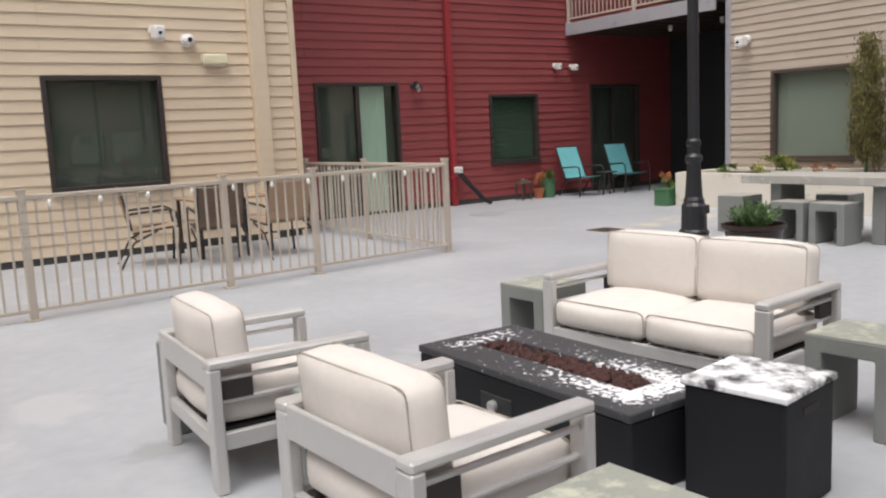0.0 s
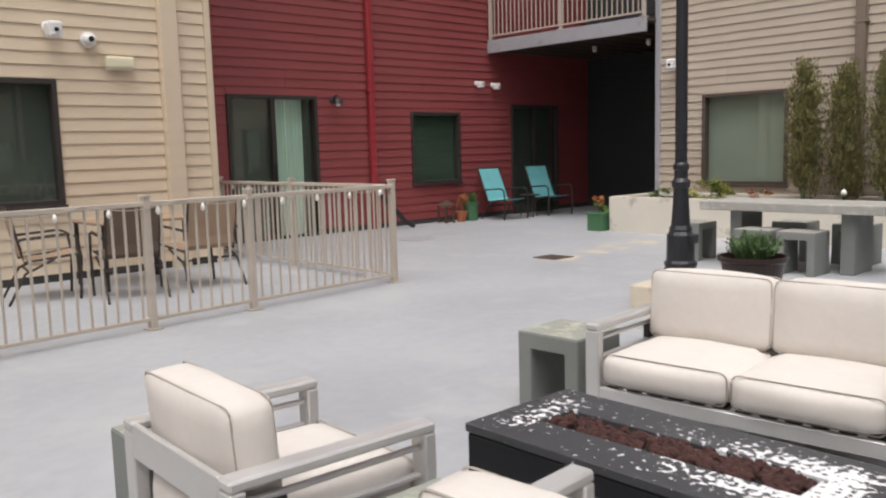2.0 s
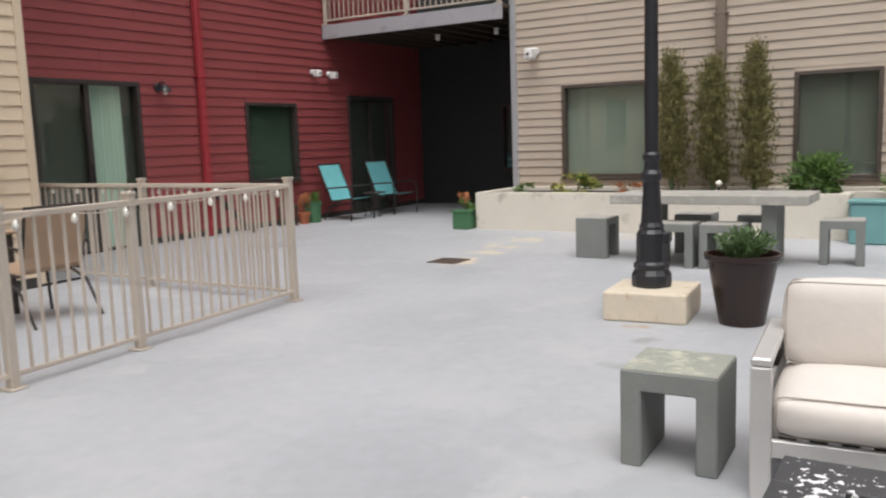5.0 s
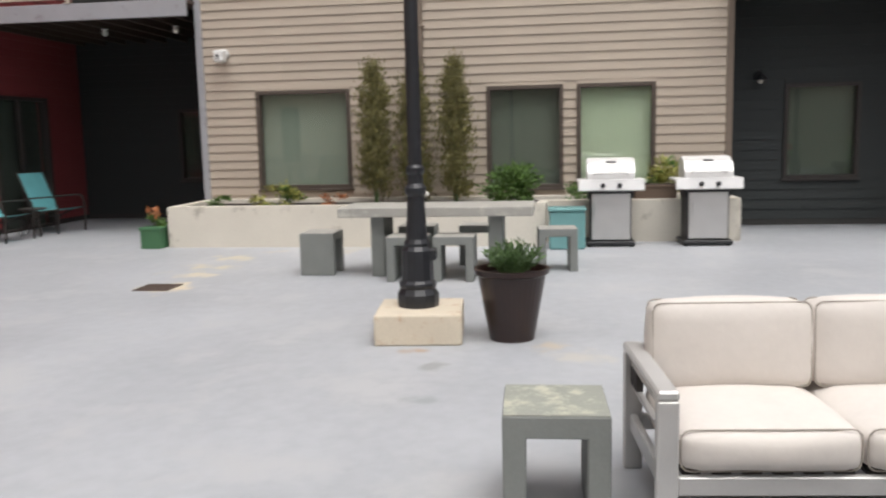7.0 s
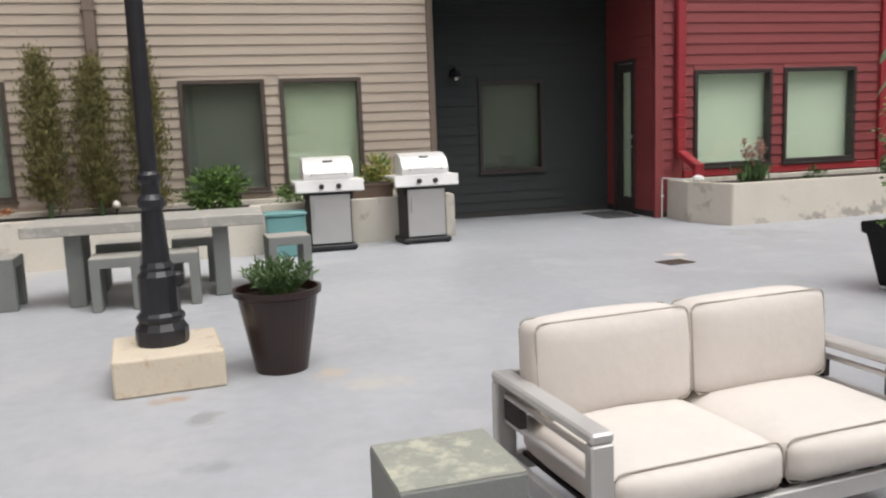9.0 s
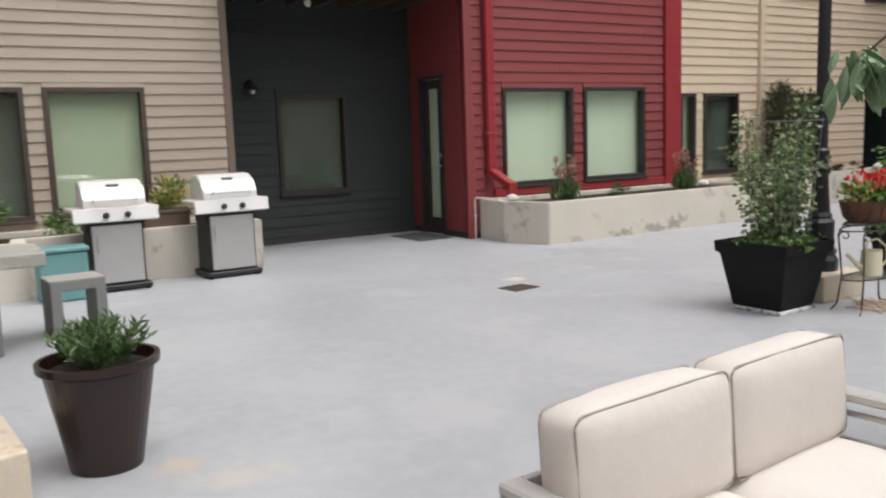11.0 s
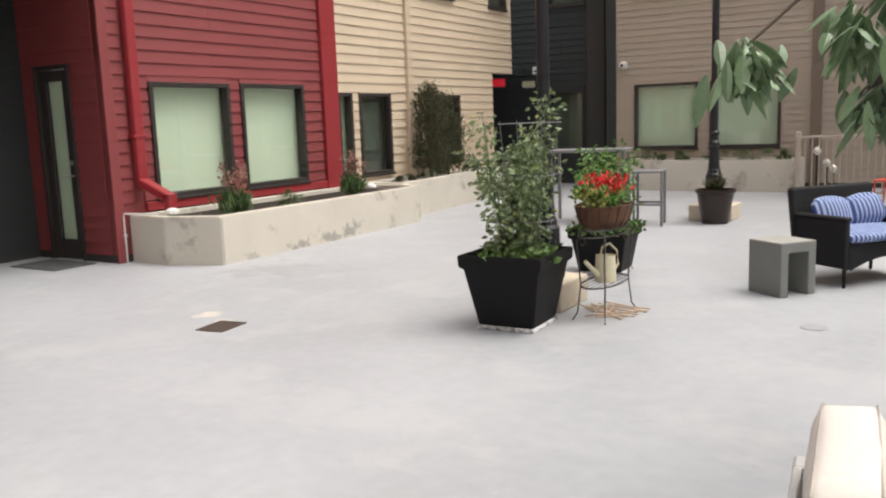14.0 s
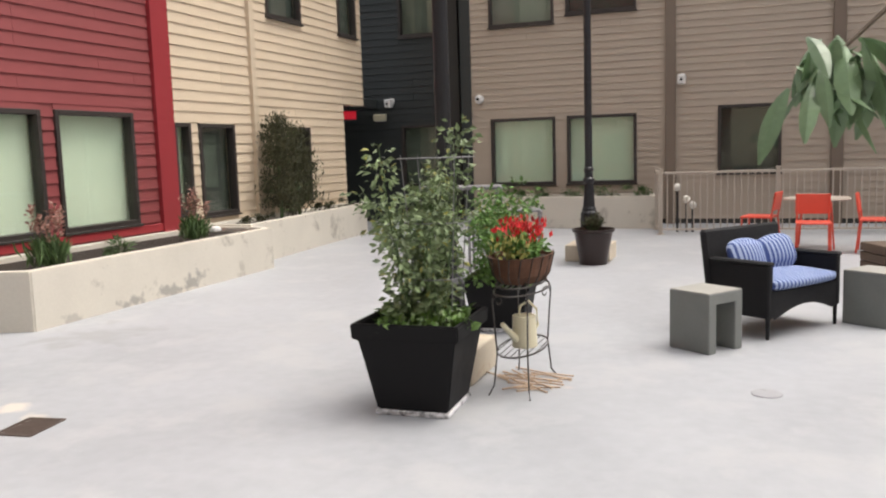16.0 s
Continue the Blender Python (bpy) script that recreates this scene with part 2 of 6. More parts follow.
M_PEEL2 = mat("mostly_bare_white_top", (0.03, 0.03, 0.034), 0.6, vary=0.1, scale=5.0, fine=60, second=(0.82, 0.82, 0.84), second_amount=1.02, bump=0.3)
M_LAVA = mat("red_lava_rock", (0.045, 0.018, 0.015), 0.9, vary=0.5, scale=8, bump=0.6, per_object=0.3)
M_BLACKMETAL = mat("black_painted_iron", (0.017, 0.018, 0.022), 0.4, vary=0.2, scale=10, bump=0.1)
M_FENCE = mat("beige_powder_coat", (0.49, 0.43, 0.365), 0.45, vary=0.06)
M_POT = mat("brown_glazed_resin", (0.024, 0.011, 0.009), 0.32, vary=0.2, scale=6)
M_BLACKPOT = mat("black_resin", (0.007, 0.007, 0.008), 0.65, spec=0.25, vary=0.2, scale=6)
M_STEEL = mat("stainless_steel", (0.62, 0.61, 0.60), 0.35, metal=0.75, vary=0.06, scale=5, fine=200, bump=0.04)
M_STEELLID = mat("bright_steel_lid", (0.80, 0.79, 0.78), 0.4, metal=0.3, vary=0.04, scale=5, fine=200, bump=0.03)
M_DARKPLASTIC = mat("black_plastic", (0.018, 0.018, 0.02), 0.5)
M_TEAL = mat("turquoise_sling", (0.16, 0.47, 0.50), 0.8, vary=0.1, scale=6, fine=250)
M_TEALBIN = mat("teal_plastic", (0.16, 0.34, 0.34), 0.5, vary=0.12)
M_BRONZE = mat("dark_bronze_tube", (0.035, 0.028, 0.024), 0.45)
M_TANSLING = mat("tan_sling", (0.36, 0.25, 0.17), 0.85, vary=0.08, fine=250)
M_DARKSLING = mat("brown_sling", (0.13, 0.09, 0.065), 0.85, vary=0.08, fine=250)
M_WICKER = mat("black_wicker", (0.010, 0.010, 0.012), 0.6, spec=0.3, vary=0.35, scale=40, fine=160, bump=0.9, depth=0.01)
M_BLUE = stripe_mat("blue_striped_cloth", (0.36, 0.44, 0.64), (0.05, 0.085, 0.26), 0.042)
M_CORAL = mat("coral_enamel", (0.72, 0.085, 0.05), 0.45, vary=0.08)
M_GREYBAR = mat("grey_bar_frame", (0.22, 0.22, 0.23), 0.45)
M_BASKET = mat("brown_coir_basket", (0.13, 0.058, 0.032), 0.9, vary=0.4, scale=14, fine=120, bump=0.8, depth=0.01)
M_CAN = mat("cream_enamel", (0.74, 0.69, 0.50), 0.4, vary=0.06)
M_WHITE = mat("white_plastic", (0.75, 0.74, 0.72), 0.4, vary=0.04)
M_LENS = mat("dark_lens", (0.01, 0.01, 0.012), 0.15)
M_TERRACOTTA = mat("terracotta", (0.40, 0.13, 0.06), 0.8)
M_GREENPOT = mat("green_glazed_pot", (0.06, 0.16, 0.075), 0.45)
M_RUST = mat("rusty_grate", (0.085, 0.06, 0.048), 0.85, vary=0.4, scale=20)
M_MAT = mat("grey_door_mat", (0.10, 0.10, 0.10), 0.95, vary=0.25, scale=10, bump=0.6)
M_STRAW = mat("pale_dry_sticks", (0.55, 0.42, 0.31), 0.9, vary=0.25, scale=20)
M_BARK = mat("grey_bark", (0.14, 0.11, 0.085), 0.9, vary=0.3, scale=12, bump=0.7, depth=0.01)
M_BLIND = mat("pale_slatted_blind", (0.84, 0.90, 0.72), 0.8, vary=0.04, bump=0)
M_SHADE_PALE = mat("pale_green_roller_shade", (0.85, 0.93, 0.77), 0.9, vary=0.05, scale=1.0, fine=30, bump=0)
M_SHADE_MID = mat("grey_green_shade", (0.27, 0.30, 0.265), 0.9, vary=0.12, scale=1.2, fine=30, bump=0)
# dark windows: the unlit room painted on a flat sheet behind the glass
M_ROOM_DARK = mat("dim_room_sheet", (0.085, 0.095, 0.085), 0.9, vary=0.2, scale=1.2, fine=30, bump=0)
M_SHADE_GREEN = mat("dark_green_shade", (0.055, 0.085, 0.06), 0.9, vary=0.15, scale=1.2, fine=30, bump=0)
M_SHADE_DIM = mat("dim_grey_green_shade", (0.15, 0.165, 0.14), 0.9, vary=0.15, scale=1.2, fine=30, bump=0)
M_CURTAIN = mat("pale_green_curtain", (0.58, 0.70, 0.62), 0.9, vary=0.06)
M_GLASS = glass_mat("window_glass", (0.94, 0.972, 0.945))
M_SIGN = lamp_mat("red_sign_glow", (0.6, 0.01, 0.03), 0.3)
M_BULB = mat("frosted_bulb", (0.8, 0.78, 0.72), 0.3, vary=0.03)
M_INTERIOR = mat("plain_interior", (0.06, 0.06, 0.055), 0.9)


def leaf_mat(name, base, rough=0.5, vary=0.35):
    m = mat(name, base, rough, vary=vary, scale=7, fine=60, bump=0.1)
    n, l = m.node_tree.nodes, m.node_tree.links
    bsdf = n["Principled BSDF"]
    geo = n.new("ShaderNodeNewGeometry")
    h = n.new("ShaderNodeHueSaturation")
    v = n.new("ShaderNodeMath")
    v.operation = "MULTIPLY_ADD"
    v.inputs[1].default_value, v.inputs[2].default_value = 0.7, 0.65
    l.new(geo.outputs["Random Per Island"], v.inputs[0])
    l.new(v.outputs[0], h.inputs["Value"])
    l.new(bsdf.inputs["Base Color"].links[0].from_socket, h.inputs["Color"])
    l.new(h.outputs[0], bsdf.inputs["Base Color"])
    return m


L_TOMATO = leaf_mat("tomato_leaf", (0.20, 0.27, 0.13), vary=0.5)
L_BUSH = leaf_mat("bush_leaf", (0.11, 0.20, 0.045))
L_GRASSY = leaf_mat("lavender_leaf", (0.10, 0.17, 0.06))
L_CYPRESS = leaf_mat("cypress_leaf", (0.17, 0.155, 0.055))
L_SHRUB = leaf_mat("dark_shrub_leaf", (0.075, 0.075, 0.035))
L_YELLOW = leaf_mat("yellow_green_leaf", (0.34, 0.34, 0.09))
L_RED = leaf_mat("red_petal", (0.70, 0.03, 0.035))
L_PINK = leaf_mat("dry_pink_spike", (0.36, 0.19, 0.15))
L_ORANGE = leaf_mat("orange_petal", (0.38, 0.14, 0.05))
L_BIG = leaf_mat("large_green_leaf", (0.18, 0.28, 0.15), 0.38, vary=0.25)
L_SUCC = leaf_mat("bright_leaf", (0.13, 0.26, 0.06))


# ---- mesh helpers ----
def link_mesh(name, bm, material, smooth=False):
    me = bpy.data.meshes.new(name)
    bmesh.ops.recalc_face_normals(bm, faces=bm.faces)
    bm.to_mesh(me)
    bm.free()
    me.materials.append(material)
    if smooth:
        me.polygons.foreach_set("use_smooth", [True] * len(me.polygons))
    return new(name, me)


def part(name, bm, material, parent, label="", smooth=False):
    ob = link_mesh(name, bm, material, smooth)
    ob.parent = parent
    if label:
        ob["label"] = label
    return ob


def raw_part(name, verts, faces, material, parent, label="", kind=""):
    me = bpy.data.meshes.new(name)
    me.from_pydata(verts, [], faces)
    me.materials.append(material)
    ob = new(name, me)
    ob.parent = parent
    return tagged(ob, label, kind=kind)


def thing(name, m, label, category, group="", kind=""):
    ob = new(name)
    ob.empty_display_size = 0.1
    ob.matrix_world = m
    return tagged(ob, label, category, group, kind)


def box(bm, lo, hi, bev=0.0, m=None, seg=1):
    """Adds a box between two corners, its edges eased by bev."""
    t = bmesh.new()
    bmesh.ops.create_cube(t, size=1)
    for v in t.verts:
        v.co = Vector([(a + b) / 2 + c * (b - a) for a, b, c in zip(lo, hi, v.co)])
    if bev:
        bmesh.ops.bevel(t, geom=t.edges[:], offset=bev, segments=seg, affect="EDGES", profile=0.5)
    if m is not None:
        t.transform(m)
    merge(bm, t)
    return bm


def merge(bm, t):
    idx = {v: bm.verts.new(v.co) for v in t.verts}
    for f in t.faces:
        bm.faces.new([idx[v] for v in f.verts])
    t.free()


def boxes(*items, bev=0.0):
    bm = bmesh.new()
    for lo, hi in items:
        box(bm, lo, hi, bev)
    return bm


def tube(bm, pts, r, n=8, radii=None):
    pts = [Vector(p) for p in pts]
    rings = []
    for i, p in enumerate(pts):
        d = (pts[min(i + 1, len(pts) - 1)] - pts[max(i - 1, 0)]).normalized()
        a = d.orthogonal().normalized() if abs(d.z) > 0.95 else d.cross(Vector((0, 0, 1))).normalized()
        b = d.cross(a)
        rr = radii[i] if radii else r
        rings.append([bm.verts.new(p + rr * (math.cos(2 * math.pi * k / n) * a + math.sin(2 * math.pi * k / n) * b)) for k in range(n)])
    for r0, r1 in zip(rings, rings[1:]):
        for k in range(n):
            bm.faces.new([r0[k], r0[(k + 1) % n], r1[(k + 1) % n], r1[k]])
    bm.faces.new(rings[0][::-1])
    bm.faces.new(rings[-1])
    return bm


def lathe(bm, profile, n=24, m=None):
    """Turns (radius, height) pairs round the z axis."""
    t = bmesh.new()
    rings = [[t.verts.new((r * math.cos(2 * math.pi * k / n), r * math.sin(2 * math.pi * k / n), z)) for k in range(n)] for r, z in profile]
    for r0, r1 in zip(rings, rings[1:]):
        for k in range(n):
            t.faces.new([r0[k], r0[(k + 1) % n], r1[(k + 1) % n], r1[k]])
    t.faces.new(rings[0][::-1])
    t.faces.new(rings[-1])
    if m is not None:
        t.transform(m)
    merge(bm, t)
    return bm


def pad(bm, lo, hi, r=0.05, puff=0.02, n=8, m=None):
    """A stuffed cushion: rounded edges, faces swollen in the middle."""
    t = bmesh.new()
    bmesh.ops.create_cube(t, size=2)
    bmesh.ops.subdivide_edges(t, edges=t.edges[:], cuts=n, use_grid_fill=True)
    half = [(b - a) / 2 for a, b in zip(lo, hi)]
    mid = Vector([(b + a) / 2 for a, b in zip(lo, hi)])
    for v in t.verts:
        c = Vector(v.co)
        q = Vector([c[i] * half[i] for i in range(3)])
        core = Vector([max(-(half[i] - r), min(half[i] - r, q[i])) for i in range(3)])
        d = q - core
        if d.length > 1e-6:
            # the cube's shell, pulled on to a rounded box
            q = core + d.normalized() * r
        for i in range(3):
            o = [j for j in range(3) if j != i]
            if abs(c[i]) > 0.999:
                q[i] += puff * c[i] * (1 - c[o[0]] ** 2) * (1 - c[o[1]] ** 2)
        q += 0.004 * Vector(noise.noise_vector(q * 7 + mid * 3))
        v.co = q + mid
    if m is not None:
        t.transform(m)
    merge(bm, t)
    return bm


def leaves(spots, size, tilt=0.6, narrow=0.45, up=0.3, rng=None):
    """Folded leaves at the given places, as vertex and face lists. spots: (place, outward way)."""
    verts, faces = [], []
    for p, w in spots:
        w = Vector(w) + Vector((rng.uniform(-tilt, tilt), rng.uniform(-tilt, tilt), rng.uniform(-tilt, tilt) + up))
        w = w.normalized() if w.length > 1e-3 else Vector((0, 0, 1))
        side = w.cross(Vector((rng.uniform(-1, 1), rng.uniform(-1, 1), rng.uniform(-0.3, 1)))).normalized()
        nrm = side.cross(w)
        s = size * rng.uniform(0.6, 1.3)
        p, b = Vector(p), len(verts)
        verts += [p, p + w * s * 0.5 + side * s * narrow * 0.5 + nrm * s * 0.1, p + w * s - nrm * s * 0.12, p + w * s * 0.5 - side * s * narrow * 0.5 + nrm * s * 0.1, p + w * s * 0.5]
        faces += [(b, b + 4, b + 1), (b + 1, b + 4, b + 2), (b, b + 3, b + 4), (b + 3, b + 2, b + 4)]
    return verts, faces


def blob_spots(count, centre, radii, rng, shell=0.5, low=-1.0):
    """Places in an ellipsoid, crowded into clumps, with the way out from its middle."""
    out = []
    clumps = []
    for _ in range(max(4, count // 45)):
        v = Vector((rng.gauss(0, 1), rng.gauss(0, 1), rng.gauss(0, 1))).normalized() * rng.uniform(shell, 1.0)
        if v.z < low:
            v.z = low
        clumps.append(v)
    for _ in range(count):
        c = rng.choice(clumps)
        v = c + Vector((rng.gauss(0, 0.17), rng.gauss(0, 0.17), rng.gauss(0, 0.17)))
        p = Vector([centre[i] + v[i] * radii[i] for i in range(3)])
        out.append((p, v))
    return out


# ---- walls ----
PLANK = 0.146
plank_meshes = {}


SIDED = 6.4


def plank_mesh(length, height, material, pitch):
    key = (round(length, 3), round(height, 3), material.name, pitch)
    if key not in plank_meshes:
        me = bpy.data.meshes.new("plank")
        tb, tt = 0.022, 0.022 - 0.017 * height / pitch
        v = [(x, y, z) for x in (0, length) for y, z in ((0, 0), (-tb, 0), (-tt, height), (0, height))]
        f = [(0, 1, 2, 3), (7, 6, 5, 4), (0, 4, 5, 1), (1, 5, 6, 2), (2, 6, 7, 3)]
        me.from_pydata(v, [], f)
        me.materials.append(material)
        plank_meshes[key] = me
    return plank_meshes[key]


pending_planks = []


def wall(name, m, length, z0, z1, openings, material, label, thick=0.2, side_from=0.09, plank_top=None, skips=(), curb=True):
    """A wall in its own frame: x along it, -y out of it. openings and skips: (x0, x1, z0, z1); siding stops at skips too."""
    xs = sorted({0, length, *[v for o in openings for v in o[:2] if 0 < v < length]})
    zs = sorted({z0, z1, *[v for o in openings for v in o[2:4] if z0 < v < z1]})
    bm = bmesh.new()
    for a, b in zip(xs, xs[1:]):
        run = None
        for c, d in zip(zs, zs[1:]):
            hole = any(o[0] <= (a + b) / 2 <= o[1] and o[2] <= (c + d) / 2 <= o[3] for o in openings)
            if not hole:
                box(bm, (a, 0, c), (b, thick, d))
    ob = link_mesh(name, bm, material)
    ob.matrix_world = m
    tagged(ob, label, "wall", kind="structure")
    pending_planks.append((ob, length, max(z0, side_from), plank_top or min(z1, SIDED), list(openings) + list(skips), material, 0.129 if material is M_BROWN else PLANK))
    if curb and z0 == 0:
        bmc = bmesh.new()
        for a, b in zip(xs, xs[1:]):
            if not any(o[0] <= (a + b) / 2 <= o[1] and o[2] <= 0.04 for o in openings):
                box(bmc, (a, -0.012, 0), (b, 0, side_from))
        if bmc.verts:
            # the dark gap under the siding, drawn as a strip
            part("base_gap_strip", bmc, M_CURB, ob, "dark strip in the gap under the siding")
        else:
            bmc.free()
    return ob


def lay_planks():
    rng = random.Random(5)
    for ob, length, z0, z1, cuts, material, pitch in pending_planks:
        row, z = 0, z0
        while z < z1 - 0.02:
            top = min(z + pitch, z1)
            pieces = []
            edges = sorted({0, length, *[min(max(v, 0), length) for c in cuts for v in c[:2]]})
            spans = []
            for a, b in zip(edges, edges[1:]):
                if b - a < 0.005:
                    continue
                lo, hi = z, top
                for c in cuts:
                    if c[0] <= (a + b) / 2 <= c[1]:
                        if c[2] <= lo and c[3] >= hi:
                            lo = hi
                        elif c[2] <= lo < c[3]:
                            lo = c[3]
                        elif c[2] < hi <= c[3]:
                            hi = c[2]
                if hi - lo > 0.01:
                    if spans and abs(spans[-1][1] - a) < 1e-6 and spans[-1][2:] == (lo, hi):
                        spans[-1] = (spans[-1][0], b, lo, hi)
                    else:
                        spans.append((a, b, lo, hi))
            for a, b, lo, hi in spans:
                x, first = a, rng.choice((1.2, 2.4, 3.0, 3.66))
                while x < b - 0.01:
                    e = min(b, x + (first if x == a else 3.66))
                    if b - e < 0.25:
                        e = b
                    pieces.append((x, e, lo, hi))
                    x = e
            for a, b, lo, hi in pieces:
                p = new("plank", plank_mesh(b - a - 0.003, hi - lo, material, pitch))
                p.parent = ob
                p.matrix_local = Matrix.Translation((a, 0, lo)) @ Matrix.Rotation(rng.uniform(-0.0006, 0.0006), 4, "Y")
            z, row = top, row + 1


window_count = [0]


def window(m, o, shade, trim=M_DARKTRIM, label="", fw=0.055, blind_from=0.0):
    """A window in a wall's opening: frame, panes and what hangs behind them."""
    window_count[0] += 1
    x0, x1, z0, z1 = o
    ob = thing(f"window_{window_count[0]}", m @ Matrix.Translation((x0, 0, z0)), label or "dark brown framed window with a shade drawn behind the glass", "window", kind="structure")
    w, h = x1 - x0, z1 - z0
    bm = boxes(((0, -0.045, 0), (fw, 0.09, h)), ((w - fw, -0.045, 0), (w, 0.09, h)), ((fw, -0.045, 0), (w - fw, 0.09, fw)), ((fw, -0.045, h - fw), (w - fw, 0.09, h)), bev=0.004)
    part("window_frame", bm, trim, ob)
    part("window_sill", boxes(((-0.02, -0.07, -0.03), (w + 0.02, -0.0, 0.0)), bev=0.004), trim, ob)
    spans = [(fw, w - fw)]
    for k, (a, b) in enumerate(spans):
        p = part("pane", boxes(((a, 0.028 + 0.012 * k, fw), (b, 0.034 + 0.012 * k, h - fw))), M_GLASS, ob)
        p.visible_shadow = False
    if shade == "blind":
        verts, faces = [], []
        z = fw + 0.01
        while z < h - fw:
            b = len(verts)
            verts += [(fw, 0.10, z), (w - fw, 0.10, z), (w - fw, 0.118, z + 0.024), (fw, 0.118, z + 0.024)]
            faces.append((b, b + 1, b + 2, b + 3))
            z += 0.027
        raw_part("blind", verts, faces, M_BLIND, ob, "pale green horizontal slatted blind", "stuff")
        part("blind_backing", boxes(((0.01, 0.15, 0.01), (w - 0.01, 0.17, h - 0.01))), M_SHADE_MID, ob)
    # a drawn shade; the dark colours stand in for an unlit room
    elif shade is not None:
        bm = bmesh.new()
        n = 26
        for k in range(n):
            a, b = k / n * w, (k + 1) / n * w
            f = [bm.verts.new((x, 0.13 + 0.006 * math.sin(x * 9.0), z)) for x, z in ((a, 0.0), (b, 0.0), (b, h), (a, h))]
            bm.faces.new(f)
        part("roller_shade", bm, shade, ob)
        part("shade_backing", boxes(((0.0, 0.15, 0.0), (w, 0.17, h))), M_INTERIOR, ob)
    return ob


def camera_fixture(m, label="white security camera on the siding"):
    """A small floodlight or dome fixture; -y points away from the wall."""
    ob = thing("security_camera", m, label, "security camera", "cameras on the walls")
    part("mount", lathe(bmesh.new(), [(0.05, 0), (0.05, 0.02), (0.03, 0.035)], 16, pose(0, 0, 0, 90)), M_WHITE, ob)
    part("arm", tube(bmesh.new(), [(0, -0.03, 0), (0, -0.07, -0.01), (0, -0.09, -0.03)], 0.016), M_WHITE, ob)
    part("housing", box(bmesh.new(), (-0.05, -0.19, -0.09), (0.05, -0.06, 0.03), 0.02, seg=2), M_WHITE, ob)
    part("lens", lathe(bmesh.new(), [(0.016, 0), (0.016, 0.008), (0.01, 0.012)], 16, pose(0, -0.188, -0.035, 90)), M_LENS, ob)
    return ob


def dome_camera(m):
    ob = thing("dome_camera", m, "white round dome camera with a dark lens on the siding", "security camera", "cameras on the walls")
    part("base_ring", lathe(bmesh.new(), [(0.075, 0), (0.075, 0.04), (0.065, 0.05)], 20, pose(0, 0, 0, 90)), M_WHITE, ob, smooth=False)
    part("dome", lathe(bmesh.new(), [(0.06, 0.05), (0.055, 0.075), (0.035, 0.1), (0.008, 0.108)], 20, pose(0, 0, 0, 90)), M_WHITE, ob, smooth=True)
    part("lens", lathe(bmesh.new(), [(0.026, 0.1), (0.026, 0.112), (0.01, 0.118)], 14, pose(0, 0, 0, 90)), M_LENS, ob)
    return ob


def bulkhead_light(m, w=0.3, label="cream emergency light box on the siding"):
    ob = thing("emergency_light", m, label, "wall light")
    part("housing", box(bmesh.new(), (-w / 2, -0.1, -0.07), (w / 2, 0, 0.07), 0.03, seg=3), M_CAN, ob)
    part("backplate", boxes(((-w / 2 + 0.02, -0.028, -0.085), (w / 2 - 0.02, 0.0, -0.06)), bev=0.004), M_WHITE, ob)
    return ob


def wall_lantern(m, label="small dark metal wall lantern"):
    ob = thing("wall_lantern", m, label, "wall light")
    part("backplate", lathe(bmesh.new(), [(0.06, 0), (0.06, 0.015), (0.04, 0.03)], 16, pose(0, 0, 0.02, 90)), M_BLACKMETAL, ob)
    part("arm", tube(bmesh.new(), [(0, -0.02, 0.02), (0, -0.08, 0.09), (0, -0.15, 0.08), (0, -0.16, 0.04)], 0.012), M_BLACKMETAL, ob)
    part("shade", lathe(bmesh.new(), [(0.10, -0.05), (0.07, 0.0), (0.03, 0.04), (0.015, 0.05)], 20, pose(0, -0.16, 0.0)), M_BLACKMETAL, ob)
    part("bulb", lathe(bmesh.new(), [(0.012, -0.02), (0.035, -0.055), (0.03, -0.085), (0.008, -0.10)], 16, pose(0, -0.16, 0.0)), M_BULB, ob, smooth=True)
    return ob
# ---- ground and walls ----
bm = bmesh.new()
box(bm, (-80, -80, -0.3), (80, 80, 0))
tagged(link_mesh("floor", bm, M_FLOOR), "grey painted concrete courtyard floor with worn and darker patches", "floor", kind="structure")
# walls run on unseen above the siding, shutting out low sky
TOP = 9.4

m_tan = pose(-5, 10.85, 0)
o_tan = (7.28, 8.71, 0.87, 2.27)
wall("wall_tan", m_tan, 10.62, 0, TOP, [o_tan], M_TAN, "tan horizontal lap siding wall", skips=[(9.93, 10.15, 0, TOP), (10.54, 10.62, 0, TOP)])
window(m_tan, o_tan, M_ROOM_DARK, label="large dark window in a brown frame on tan siding")
wall("wall_tan_return", pose(5.62, 11.05, 0, 0, 0, 90), 1.5, 0, TOP, [], M_TAN, "tan siding return wall", curb=False)
m_red = pose(5.42, 12.64, 0)
o_rdoor, o_rwin, o_ddoor = (1.33, 2.98, 0, 2.30), (5.02, 6.25, 0.74, 2.06), (7.70, 9.16, 0, 2.23)
wall("wall_red", m_red, 10.25, 0, TOP, [o_rdoor, o_rwin, o_ddoor], M_RED, "barn red lap siding wall", skips=[(4.02, 4.14, 0, TOP)])
window(m_red, o_rwin, M_SHADE_GREEN, label="dark square window in a red siding wall")
wall("wall_recess", pose(15.67, 12.66, 0, 0, 0, -90), 3.72, 0, TOP, [(1.97, 2.42, 0.69, 2.02)], M_GREY, "charcoal siding wall in the shade under the balcony")
window(pose(15.67, 12.66, 0, 0, 0, -90), (1.97, 2.42, 0.69, 2.02), M_ROOM_DARK, label="narrow dark window in charcoal siding")
m_brown = pose(12.815, 8.97, 0, 0, 0, -90)
